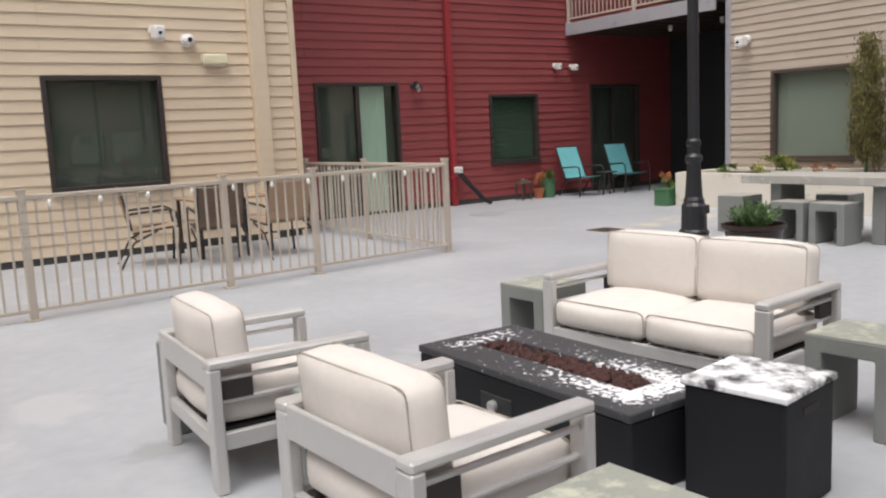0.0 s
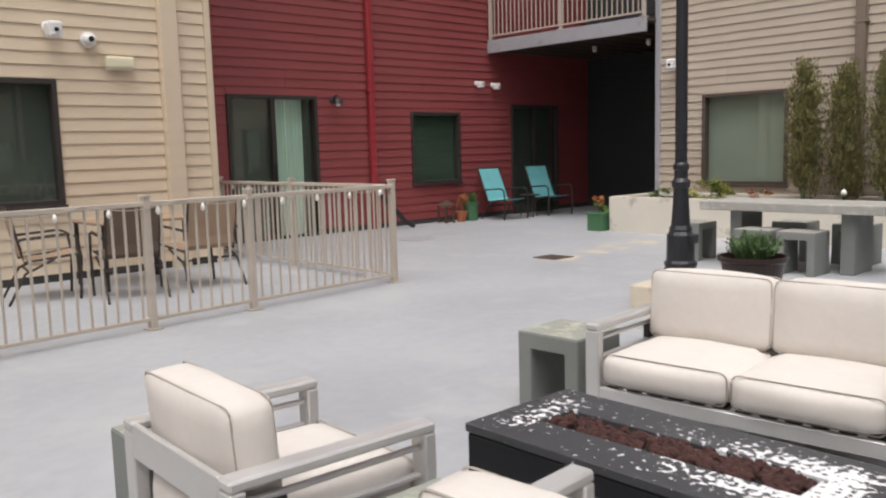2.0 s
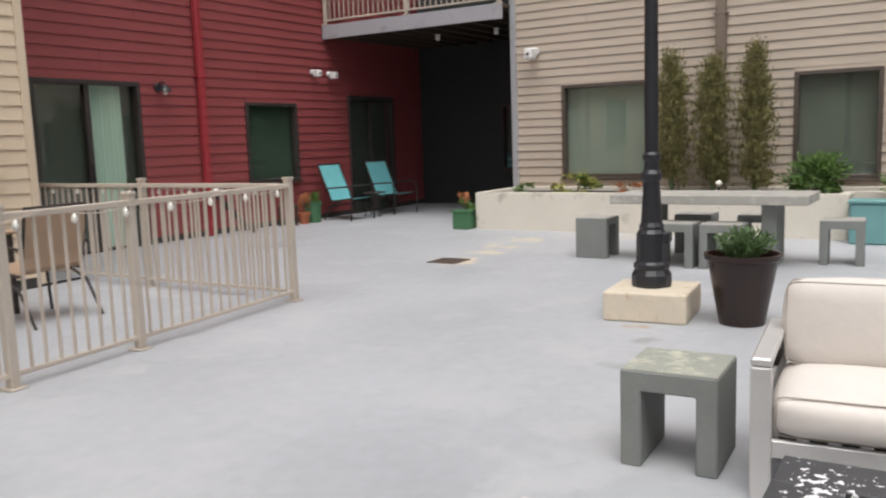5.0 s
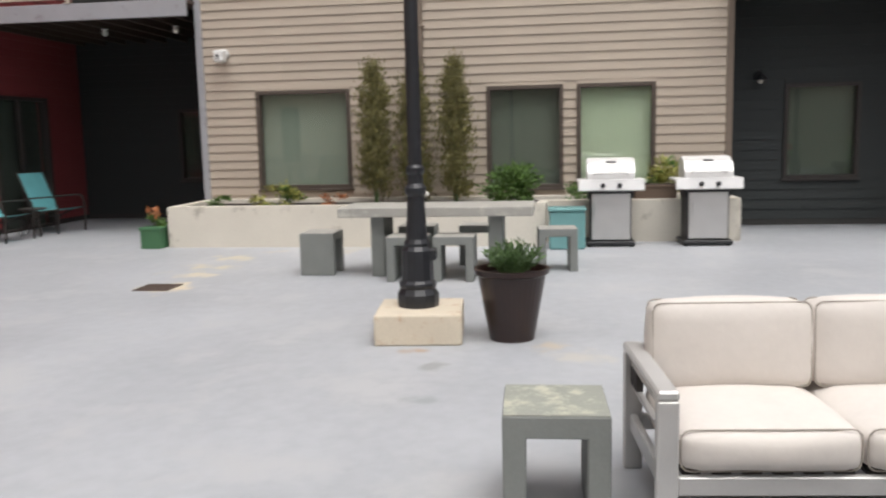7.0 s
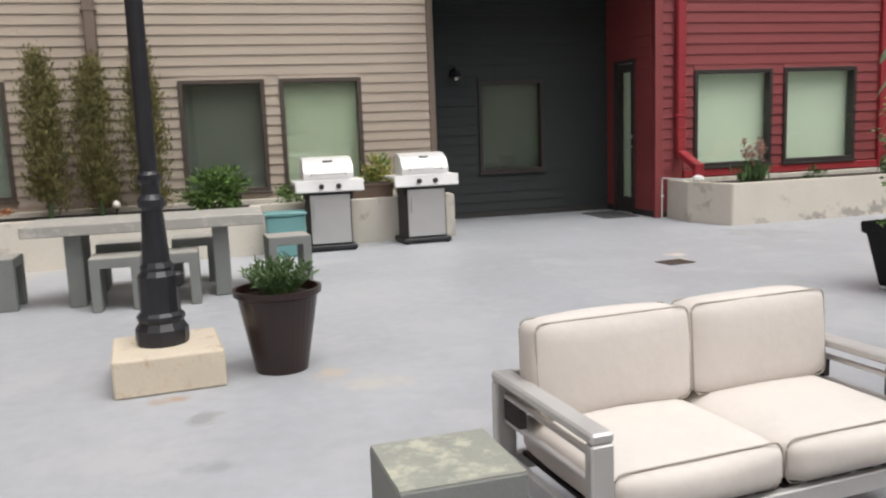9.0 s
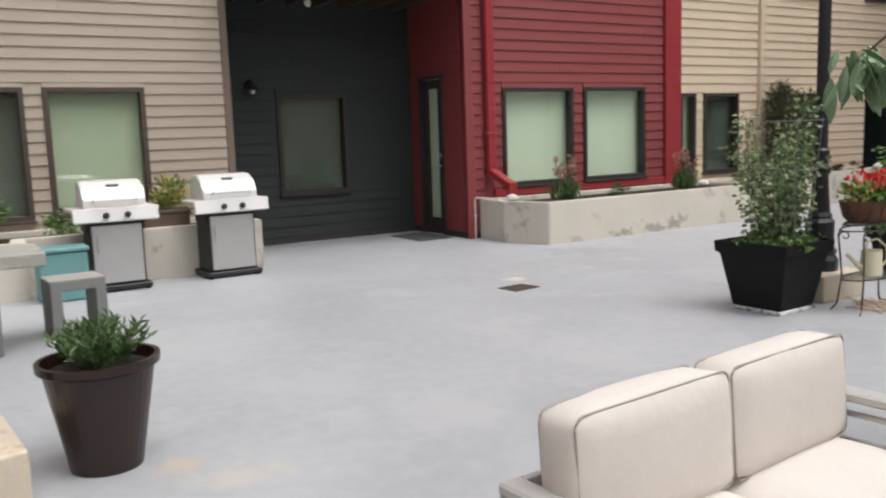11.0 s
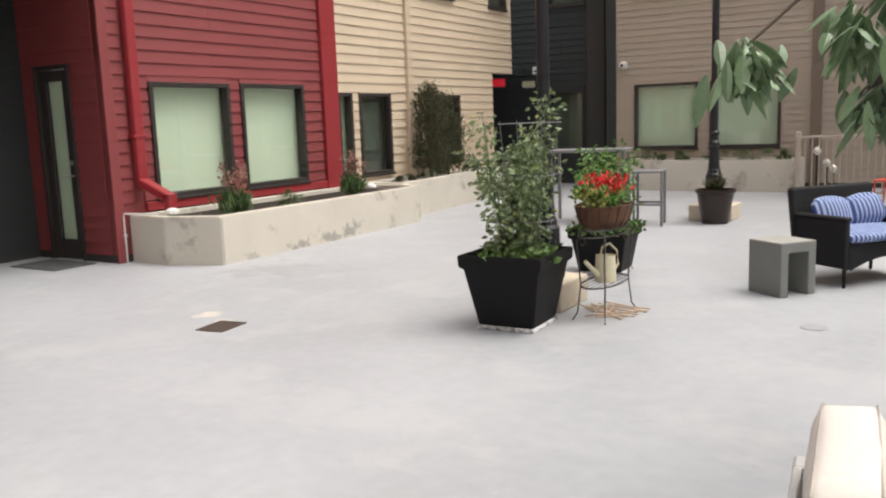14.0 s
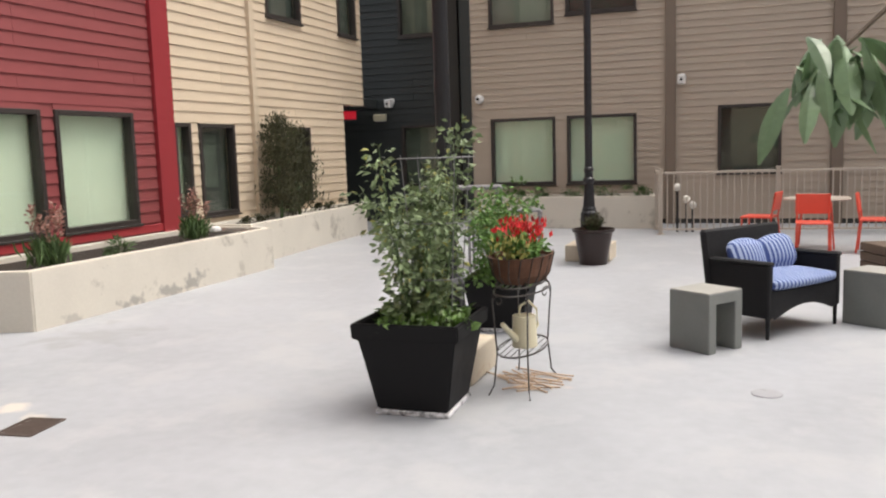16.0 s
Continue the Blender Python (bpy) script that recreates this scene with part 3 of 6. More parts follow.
o_b = [(0.85, 2.27, 0.69, 2.13), (4.26, 5.34, 0.65, 2.10), (5.53, 6.61, 0.64, 2.10)]
wall("wall_taupe", m_brown, 7.61, 0, TOP, o_b, M_BROWN, "taupe lap siding wall", skips=[(3.22, 3.37, 0, TOP), (0, 0.07, 0, TOP), (7.55, 7.61, 0, TOP)], curb=False)
window(m_brown, o_b[0], M_SHADE_MID, M_BROWNFRAME, "wide window with grey-green curtains in taupe siding")
window(m_brown, o_b[1], M_SHADE_DIM, M_BROWNFRAME, "dark single-pane window in taupe siding")
window(m_brown, o_b[2], "blind", M_BROWNFRAME, "window with a pale slatted blind in taupe siding")
wall("wall_taupe_side", pose(15.87, 8.97, 0, 0, 0, 180), 3.055, 0, TOP, [], M_GREY, "charcoal side wall under the balcony", curb=False)
m_grey = pose(13.67, 1.36, 0, 0, 0, -90)
o_g = (0.92, 1.97, 0.68, 2.06)
wall("wall_grey", m_grey, 3.06, 0, TOP, [o_g], M_GREY, "charcoal lap siding wall of an entrance recess")
window(m_grey, o_g, M_SHADE_DIM, label="window with a grey-green shade in charcoal siding")
wall("wall_grey_side", pose(12.84, 1.36, 0), 0.83, 0, TOP, [], M_GREY, "charcoal side wall of the recess", curb=False)
m_rside = pose(13.67, -1.70, 0, 0, 0, 180)
o_gd = (0.28, 0.93, 0, 2.28)
wall("wall_red_side", m_rside, 1.495, 0, TOP, [o_gd], M_RED, "dark red side wall with a glazed door", skips=[(1.38, 1.5, 0, TOP)])
m_red2 = pose(12.175, -1.70, 0, 0, 0, -90)
o_r2 = [(0.59, 1.87, 0.69, 2.06), (2.07, 3.33, 0.69, 2.07)]
wall("wall_red_east", m_red2, 4.09, 0, TOP, o_r2, M_RED, "barn red lap siding wall above a planter", skips=[(0, 0.1, 0, TOP), (0.27, 0.42, 0, TOP), (3.74, 4.09, 0, TOP), (0.27, 4.09, 0.42, 0.68)])
for o in o_r2:
    window(m_red2, o, M_SHADE_PALE, label="window with a pale green shade in red siding")
m_tan2 = pose(12.175, -5.79, 0, 0, 0, -90)
o_t2 = [(0.02, 0.38, 0.72, 1.97), (0.57, 1.43, 0.66, 1.97), (3.05, 3.73, 0.72, 1.96), (2.5, 3.6, 3.7, 5.1), (5.0, 5.75, 3.7, 5.1), (5.1, 5.99, 0, 2.42)]
wall("wall_tan_east", m_tan2, 5.99, 0, TOP, o_t2, M_TAN, "tan lap siding wall with an entrance at its end", skips=[(1.93, 2.07, 0, TOP)], curb=False)
for o, s in zip(o_t2[:5], (M_SHADE_PALE, M_ROOM_DARK, M_SHADE_MID, M_ROOM_DARK, M_ROOM_DARK)):
    window(m_tan2, o, s, label="dark framed window in tan siding")
wall("wall_entrance", pose(13.6, -10.7, 0, 0, 0, -90), 2.6, 0, 2.6, [(0.45, 1.35, 0, 2.0)], M_GREY, "dark inner wall of an entrance recess", curb=False)
wall("wall_entrance_side", pose(12.4, -10.89, 0, 0, 0, 0), 1.2, 0, 2.42, [], M_GREY, "dark side of an entrance recess", curb=False)
m_gfar = pose(14.0, -13.1, 0, 0, 0, 180)
o_gf = [(2.1, 2.98, 3.88, 5.2), (2.1, 2.95, 0.75, 2.05)]
wall("wall_grey_far", m_gfar, 3.9, 0, TOP, o_gf, M_GREY, "charcoal lap siding wall in the corner of the court", skips=[(3.06, 3.46, 0, TOP)])
for o in o_gf:
    window(m_gfar, o, M_SHADE_DIM, label="grey-green shaded window in charcoal siding")
m_far = pose(10.2, -12.6, 0, 0, 0, 180)
o_f = [(0.44, 1.74, 0.77, 2.08), (1.97, 3.29, 0.77, 2.08), (4.74, 5.82, 0.92, 2.15), (0.44, 1.74, 3.85, 5.2), (1.97, 3.29, 3.98, 5.2)]
wall("wall_taupe_far", m_far, 15.4, 0, TOP, o_f, M_BROWN, "taupe lap siding wall at the far side of the court", skips=[(3.82, 4.0, 0, TOP), (6.62, 6.82, 0, TOP)])
for o, s in zip(o_f, (M_SHADE_PALE, M_SHADE_PALE, M_ROOM_DARK, M_SHADE_MID, M_ROOM_DARK)):
    window(m_far, o, s, label="dark framed window in taupe siding")
wall("wall_taupe_far_side", pose(10.2, -13.1, 0, 0, 0, 90), 0.5, 0, TOP, [], M_GREY, "charcoal corner return", curb=False)
# added unseen wall; its height sets how much low western sky enters
wall("wall_west", pose(-5.2, -12.6, 0, 0, 0, 90), 23.45, 0, 6.4, [], M_BROWN, "unseen plain taupe wall closing the court", side_from=6.4, curb=False)


def strip(name, m, lo, hi, material, label, bev=0.006):
    ob = link_mesh(name, box(bmesh.new(), lo, hi, bev), material)
    ob.matrix_world = m
    return tagged(ob, label, "trim", kind="structure")


strip("trim_tan_chase", m_tan, (9.93, -0.11, 0), (10.15, 0, TOP), M_TANTRIM, "wide tan boxed downpipe on the siding")
strip("trim_tan_corner", m_tan, (10.54, -0.035, 0), (10.625, 0.0, TOP), M_TANTRIM, "tan corner board")
strip("trim_taupe_left", m_brown, (-0.03, -0.035, 0), (0.07, 0.0, TOP), M_FASCIA, "pale grey corner board")
strip("trim_taupe_right", m_brown, (7.55, -0.035, 0), (7.635, 0.0, TOP), M_BROWNTRIM, "taupe corner board")
strip("trim_red_corner", m_red2, (-0.03, -0.035, 0), (0.1, 0.0, TOP), M_RED, "dark red corner board")
strip("trim_red_edge", m_red2, (3.74, -0.07, 0), (4.09, 0.0, TOP), M_REDTRIM, "bright red edge board between red and tan siding")
strip("trim_red_band", m_red2, (0.42, -0.03, 0.42), (3.74, 0.0, 0.53), M_REDTRIM, "bright red horizontal band over the planter")
strip("trim_red_band", m_red2, (0.42, -0.05, 0.56), (3.74, 0.0, 0.66), M_REDTRIM, "bright red horizontal band under the windows")
strip("trim_tan_east", m_tan2, (1.93, -0.07, 0), (2.07, 0.0, TOP), M_TANTRIM, "tan vertical trim board")
strip("trim_far", m_far, (3.82, -0.08, 0), (4.0, 0.0, TOP), M_BROWNTRIM, "dark taupe vertical trim board")
strip("trim_far", m_far, (6.62, -0.08, 0), (6.82, 0.0, TOP), M_BROWNTRIM, "dark taupe vertical trim board")
strip("trim_grey_column", m_gfar, (3.06, -0.14, 0), (3.46, 0.0, TOP), M_CURB, "black boxed corner column on charcoal siding")
strip("trim_grey_corner", m_far, (-0.16, -0.05, 0), (0.05, 0.0, TOP), M_GREY, "charcoal corner board")


def downpipe(name, m, x, z0, z1, w, material, label, elbow=False):
    ob = thing(name, m @ Matrix.Translation((x, 0, 0)), label, "downpipe")
    part("pipe", boxes(((-w / 2, -0.12, z0), (w / 2, -0.03, z1)), bev=0.012), material, ob)
    z = z0 + 0.5
    while z < z1:
        part("strap", boxes(((-w / 2 - 0.03, -0.126, z), (w / 2 + 0.03, 0.0, z + 0.03)), bev=0.004), material, ob)
        z += 1.9
    if elbow:
        part("elbow", box(bmesh.new(), (-w / 2, -0.58, -0.05), (w / 2, -0.06, 0.05), 0.012, pose(0, 0, z0 + 0.02, 22, 0, 0)), material, ob)
        part("spout", boxes(((-w / 2, -0.58, z0 - 0.36), (w / 2, -0.49, z0 - 0.14)), bev=0.012), material, ob)
    return ob


downpipe("downpipe", m_red, 4.08, 0, TOP, 0.11, M_REDTRIM, "bright red square downpipe on red siding")
downpipe("downpipe", m_brown, 3.295, 0.55, TOP, 0.13, M_BROWNTRIM, "taupe square downpipe on the siding")
downpipe("downpipe", m_red2, 0.345, 0.92, TOP, 0.13, M_REDTRIM, "bright red downpipe with an elbow over the planter", True)

# ---- doors ----
door_count = [0]


def sliding_door(m, o, label, curtain=True):
    door_count[0] += 1
    x0, x1, z0, z1 = o
    w, h = x1 - x0, z1 - z0
    ob = thing(f"door_{door_count[0]}", m @ Matrix.Translation((x0, 0, z0)), label, "door", kind="structure")
    f = 0.06
    part("door_frame", boxes(((0, -0.05, 0), (f, 0.1, h)), ((w - f, -0.05, 0), (w, 0.1, h)), ((f, -0.05, h - f), (w - f, 0.1, h)), ((f, -0.05, 0), (w - f, 0.1, 0.04)), bev=0.004), M_DARKTRIM, ob)
    part("door_stile", boxes(((w / 2 - 0.04, -0.01, 0.04), (w / 2 + 0.04, 0.07, h - f)), bev=0.004), M_DARKTRIM, ob)
    for k, (a, b) in enumerate(((f, w / 2 - 0.04), (w / 2 + 0.04, w - f))):
        p = part("pane", boxes(((a, 0.025 + 0.015 * k, 0.05), (b, 0.033 + 0.015 * k, h - f))), M_GLASS, ob)
        p.visible_shadow = False
    part("handle", boxes(((w / 2 - 0.015, -0.04, 0.95), (w / 2 + 0.015, -0.01, 1.2)), bev=0.006), M_DARKPLASTIC, ob)
    if curtain:
        bmc = bmesh.new()
        a, b, n = w * 0.52, w * 0.86, 40
        pts = [(a + (b - a) * k / n, 0.12 + 0.02 * math.sin(k * 1.7)) for k in range(n + 1)]
        for p, q in zip(pts, pts[1:]):
            bmc.faces.new([bmc.verts.new((*p, 0.03)), bmc.verts.new((*q, 0.03)), bmc.verts.new((*q, h - 0.04)), bmc.verts.new((*p, h - 0.04))])
        part("curtain", bmc, M_CURTAIN, ob, "pale green hanging curtain")
    # flat dark sheet in place of the unlit room
    part("dark_room_sheet", boxes(((0, 0.17, 0), (w, 0.19, h))), M_ROOM_DARK, ob)
    return ob


sliding_door(m_red, o_rdoor, "dark framed sliding glass door with a pale curtain in red siding")
sliding_door(m_red, o_ddoor, "dark framed sliding glass door in the shade under the balcony", False)


def glazed_door(m, o, label, shade):
    door_count[0] += 1
    x0, x1, z0, z1 = o
    w, h = x1 - x0, z1 - z0
    ob = thing(f"door_{door_count[0]}", m @ Matrix.Translation((x0, 0, z0)), label, "door", kind="structure")
    part("door_frame", boxes(((0, -0.04, 0), (0.05, 0.1, h)), ((w - 0.05, -0.04, 0), (w, 0.1, h)), ((0.05, -0.04, h - 0.05), (w - 0.05, 0.1, h)), bev=0.004), M_DARKTRIM, ob)
    a, b = 0.055, w - 0.055
    leaf = part("door_leaf", boxes(((a, 0.0, 0.01), (a + 0.12, 0.045, h - 0.06)), ((b - 0.12, 0.0, 0.01), (b, 0.045, h - 0.06)), ((a + 0.12, 0.0, h - 0.18), (b - 0.12, 0.045, h - 0.06)), ((a + 0.12, 0.0, 0.01), (b - 0.12, 0.045, 0.24)), bev=0.004), M_DARKTRIM, ob)
    p = part("pane", boxes(((a + 0.12, 0.015, 0.24), (b - 0.12, 0.022, h - 0.18))), M_GLASS, ob)
    p.visible_shadow = False
    part("shade", boxes(((a + 0.1, 0.05, 0.2), (b - 0.1, 0.07, h - 0.1))), shade, ob)
    part("door_handle", tube(bmesh.new(), [(b - 0.05, 0.0, 1.0), (b - 0.05, -0.06, 1.0), (b - 0.17, -0.06, 1.0)], 0.012), M_STEEL, leaf, "steel lever handle")
    part("deadbolt", lathe(bmesh.new(), [(0.03, 0), (0.03, 0.02), (0.015, 0.025)], 14, pose(b - 0.05, 0, 1.15, 90)), M_STEEL, leaf, "round steel deadbolt")
    return ob


glazed_door(m_rside, o_gd, "dark framed glazed door with a pale shade in the red recess", M_SHADE_PALE)
glazed_door(pose(13.6, -10.7, 0, 0, 0, -90), (0.45, 1.35, 0, 2.0), "brown glazed entrance door in a dark recess", M_ROOM_DARK)

# ---- balconies ----
def rail_run(parent, p0, p1, z0, h, posts, material=M_FENCE, pitch=0.105, label_post=""):
    """Posts, rails and each baluster between two points of the plan, in the parent's frame."""
    p0, p1 = Vector((*p0, 0)), Vector((*p1, 0))
    d = (p1 - p0)
    length = d.length
    ang = math.atan2(d.y, d.x)
    m = Matrix.Translation((p0.x, p0.y, z0)) @ Matrix.Rotation(ang, 4, "Z")
    for name, za, zb, wy in (("top_rail", h - 0.04, h, 0.025), ("bottom_rail", 0.07, 0.10, 0.016)):
        ob = part(name, box(bmesh.new(), (0.02, -wy, za), (length - 0.02, wy, zb), 0.005), material, parent)
        ob.matrix_local = m
    me = None
    n = max(2, round(length / pitch))
    for k in range(1, n):
        x = length * k / n
        if any(abs(x - q * length) < 0.045 for q in posts):
            continue
        if me is None:
            ob = part("baluster", box(bmesh.new(), (-0.009, -0.009, 0.10), (0.009, 0.009, h - 0.04), 0.002), material, parent)
            me = ob.data
        else:
            ob = new("baluster", me)
            ob.parent = parent
        ob.matrix_local = m @ Matrix.Translation((x, 0, 0))
    for q in posts:
        ob = part("post", boxes(((-0.03, -0.03, 0), (0.03, 0.03, h + 0.03)), ((-0.037, -0.037, h + 0.03), (0.037, 0.037, h + 0.055)), ((-0.06, -0.06, 0), (0.06, 0.06, 0.012)), bev=0.004), material, parent)
        ob.matrix_local = m @ Matrix.Translation((q * length, 0, 0))


def balcony(name, x0, x1, y0, y1, z, posts, label):
    ob = thing(name, pose(x0, y0, 0), label, "balcony", kind="structure")
    w, l = x1 - x0, y1 - y0
    part("fascia", boxes(((0, 0, z), (0.06, l, z + 0.24)), bev=0.006), M_FASCIA, ob)
    part("deck", boxes(((0.06, 0, z + 0.19), (w, l, z + 0.235))), M_JOIST, ob)
    k, bmj = 0.25, None
    while k < l:
        j = part("joist", boxes(((0.06, k, z + 0.02), (w, k + 0.045, z + 0.19))), M_JOIST, ob)
        k += 0.4
    rail_run(ob, (0.05, 0.06), (0.05, l - 0.06), z + 0.24, 1.06, posts)
    return ob


balcony("balcony", 12.46, 15.67, 8.98, 12.61, 3.21, (0.0, 0.5, 1.0), "balcony with a grey fascia, dark joists and beige railing")
balcony("balcony", 12.12, 13.67, -1.68, 1.34, 3.23, (0.0, 0.5, 1.0), "balcony with dark wooden joists over the entrance recess")
for y in (10.872, 9.672):
    ob = thing("soffit_light", pose(13.6, y, 3.23), "small white round light under the balcony", "ceiling light", "lights under the balconies")
    part("bulb", lathe(bmesh.new(), [(0.02, -0.11), (0.045, -0.08), (0.045, -0.05), (0.03, -0.02)], 16), M_BULB, ob, smooth=True)
    part("holder", lathe(bmesh.new(), [(0.035, -0.02), (0.05, 0.0)], 16), M_WHITE, ob)
copy_thing(ob, pose(12.95, 0.192, 3.25))

# ---- concrete planters ----
def planter(name, outline_pts, h, wall_t, label, soil_drop=0.06):
    """A concrete planter box over a closed outline of the plan (counter-clockwise), with soil inside."""
    ob = thing(name, Matrix(), label, "planter", kind="structure")
    bm = bmesh.new()
    pts = [Vector((x, y, 0)) for x, y in outline_pts]
    n = len(pts)
    inner = []
    for i in range(n):
        a, b, c = pts[i - 1], pts[i], pts[(i + 1) % n]
        d0, d1 = (b - a).normalized(), (c - b).normalized()
        n0, n1 = Vector((-d0.y, d0.x, 0)), Vector((-d1.y, d1.x, 0))
        bis = (n0 + n1).normalized()
        inner.append(b + bis * wall_t / max(0.3, bis.dot(n0)))
    up = Vector((0, 0, h))
    rows = [[bm.verts.new(p) for p in pts], [bm.verts.new(p + up) for p in pts], [bm.verts.new(p + up) for p in inner], [bm.verts.new(p) for p in inner]]
    for r0, r1 in zip(rows, rows[1:]):
        for i in range(n):
            bm.faces.new([r0[i], r0[(i + 1) % n], r1[(i + 1) % n], r1[i]])
    bmesh.ops.recalc_face_normals(bm, faces=bm.faces)
    bmesh.ops.bevel(bm, geom=[e for e in bm.edges if abs(e.verts[0].co.z - h) < 1e-4 and abs(e.verts[1].co.z - h) < 1e-4 or abs(e.verts[0].co.z - e.verts[1].co.z) > 0.1], offset=0.012, segments=2, affect="EDGES")
    part("planter_wall", bm, M_PLANTER, ob)
    bm = bmesh.new()
    bm.faces.new([bm.verts.new(p + Vector((0, 0, h - soil_drop))) for p in inner])
    part("soil", bm, M_SOIL, ob, "dark planting soil")
    return ob


planter("planter_north", [(11.38, 8.93), (11.36, 3.86), (11.78, 3.84), (11.78, 1.40), (12.79, 1.40), (12.79, 8.93)], 0.55, 0.13, "long whitewashed concrete planter along the taupe wall")
planter("planter_east", [(12.15, -1.86), (11.5, -1.80), (10.85, -2.04), (10.88, -6.08), (11.25, -6.22), (12.15, -6.22)], 0.54, 0.12, "whitewashed concrete planter along the red wall")
planter("planter_corner", [(11.30, -6.24), (11.5, -8.6), (11.62, -10.6), (12.15, -10.6), (12.15, -6.24)], 0.56, 0.13, "low whitewashed concrete planter along the tan wall")
planter("planter_far", [(9.7, -11.55), (6.45, -11.55), (6.45, -12.56), (9.7, -12.56)], 0.58, 0.13, "whitewashed concrete planter along the far taupe wall")


def drain(x, y, w, d, rz, label):
    ob = thing("floor_drain", pose(x, y, 0, 0, 0, rz), label, "drain", "drains in the floor")
    part("rim", boxes(((-w / 2, -d / 2, 0), (w / 2, -d / 2 + 0.02, 0.008)), ((-w / 2, d / 2 - 0.02, 0), (w / 2, d / 2, 0.008)), ((-w / 2, -d / 2 + 0.02, 0), (-w / 2 + 0.02, d / 2 - 0.02, 0.008)), ((w / 2 - 0.02, -d / 2 + 0.02, 0), (w / 2, d / 2 - 0.02, 0.008))), M_RUST, ob)
    k = -w / 2 + 0.035
    while k < w / 2 - 0.03:
        part("grate_bar", boxes(((k, -d / 2 + 0.02, 0), (k + 0.014, d / 2 - 0.02, 0.006))), M_RUST, ob)
        k += 0.026
    return ob


drain(8.40, 7.60, 0.36, 0.36, 0, "square rusty floor drain grate")
drain(8.74, 0.04, 0.24, 0.30, 8, "square rusty floor drain grate in a pale patch")
ob = thing("manhole_cover", pose(8.85, 10.75, 0), "round flat grey cover in the floor", "cover")
part("lid", lathe(bmesh.new(), [(0.3, 0), (0.3, 0.006), (0.28, 0.009)], 28), M_FASCIA, ob)
ob = thing("manhole_cover", pose(4.83, -1.6, 0), "small round grey cover in the floor", "cover")
part("lid", lathe(bmesh.new(), [(0.09, 0), (0.09, 0.005), (0.08, 0.008)], 24), M_FASCIA, ob)

# ---- wall fixtures ----
camera_fixture(pose(3.67, 10.82, 2.83) @ Matrix.Scale(1.45, 4), "white square floodlight camera on tan siding")
dome_camera(pose(4.09, 10.82, 2.72) @ Matrix.Scale(1.2, 4))
bulkhead_light(pose(4.42, 10.82, 2.48), 0.34)
camera_fixture(pose(12.13, 12.61, 2.62))
camera_fixture(pose(12.58, 12.61, 2.60))
wall_lantern(pose(8.72, 12.61, 2.22))
camera_fixture(pose(12.785, 8.56, 2.68, 0, 0, -90) @ Matrix.Scale(1.45, 4))
wall_lantern(pose(13.64, 0.82, 2.16, 0, 0, -90))
dome_camera(pose(9.98, -12.57, 2.48, 0, 0, 180) @ Matrix.Scale(1.2, 4))
camera_fixture(pose(6.08, -12.52, 2.68, 0, 0, 180) @ Matrix.Scale(1.45, 4))
camera_fixture(pose(12.1, -13.07, 2.56, 0, 0, 180) @ Matrix.Scale(1.45, 4))
bulkhead_light(pose(12.37, -13.07, 2.24, 0, 0, 180), 0.3)
strip("ceiling_entrance", Matrix(), (12.37, -12.9, 2.42), (13.6, -10.9, 2.6), M_GREY, "dark ceiling of the entrance recess")
ob = thing("exit_sign", pose(12.47, -11.72, 2.25, 0, 0, 205), "glowing red sign in the entrance recess", "sign")
part("box", boxes(((-0.17, -0.02, -0.1), (0.17, 0.02, 0.1)), bev=0.006), M_DARKPLASTIC, ob)
part("face", boxes(((-0.15, -0.026, -0.08), (0.15, -0.021, 0.08))), M_SIGN, ob)
part("hanger", boxes(((-0.015, -0.012, 0.1), (0.015, 0.012, 0.172))), M_DARKPLASTIC, ob)

ob = thing("conduit", pose(12.135, -1.775, 0), "thin white conduit bent over the planter's end", "conduit")
part("pipe", tube(bmesh.new(), [(0, 0, 0), (0, 0, 0.54), (-0.02, -0.003, 0.565), (-0.5, -0.06, 0.565)], 0.011, 8), M_WHITE, ob)
part("clip", boxes(((-0.02, -0.02, 0.3), (0.036, 0.02, 0.33)), bev=0.003), M_WHITE, ob)

# ---- fences ----
ob = thing("fence", pose(5.92, 7.68, 0), "beige metal railing fence strung with a bulb string", "fence")
rail_run(ob, (0, 0), (-4.47, -0.44), 0, 1.03, (0.0, 0.394, 0.611, 1.0))
rail_run(ob, (-4.47, -0.44), (-8.9, -0.86), 0, 1.03, (0.4, 0.8))
rail_run(ob, (0, 0.1), (0.03, 3.75), 0, 1.03, (0.5, 1.0))
fence_a = ob
ob = thing("fence", pose(6.28, -10.55, 0), "beige metal railing fence in front of the far wall", "fence")
rail_run(ob, (0, 0), (-5.6, -0.55), 0, 1.03, (0.0, 0.32, 0.62, 1.0))
rail_run(ob, (0.05, -0.1), (0.15, -0.85), 0, 1.03, (1.0,))


def bulb_string(p, q, z, n, sag):
    ob = thing("string_lights", pose(*p, 0), "pale string of small bulbs tied along the fence rail", "string lights")
    d = Vector((q[0] - p[0], q[1] - p[1], 0))
    pts = [d * (k / (4 * n)) + Vector((0, 0, z - sag * abs(math.sin(math.pi * k / 8)))) for k in range(4 * n + 1)]
    part("cord", tube(bmesh.new(), pts, 0.004, 5), M_FENCE, ob)
    for k in range(n):
        part("bulb", lathe(bmesh.new(), [(0.006, 0), (0.018, -0.025), (0.02, -0.045), (0.006, -0.065)], 10, Matrix.Translation(pts[4 * k + 2])), M_BULB, ob, smooth=True)


bulb_string((5.92, 7.64), (1.45, 7.20), 1.03, 11, 0.06)
bulb_string((5.93, 7.85), (5.95, 11.3), 1.02, 8, 0.05)


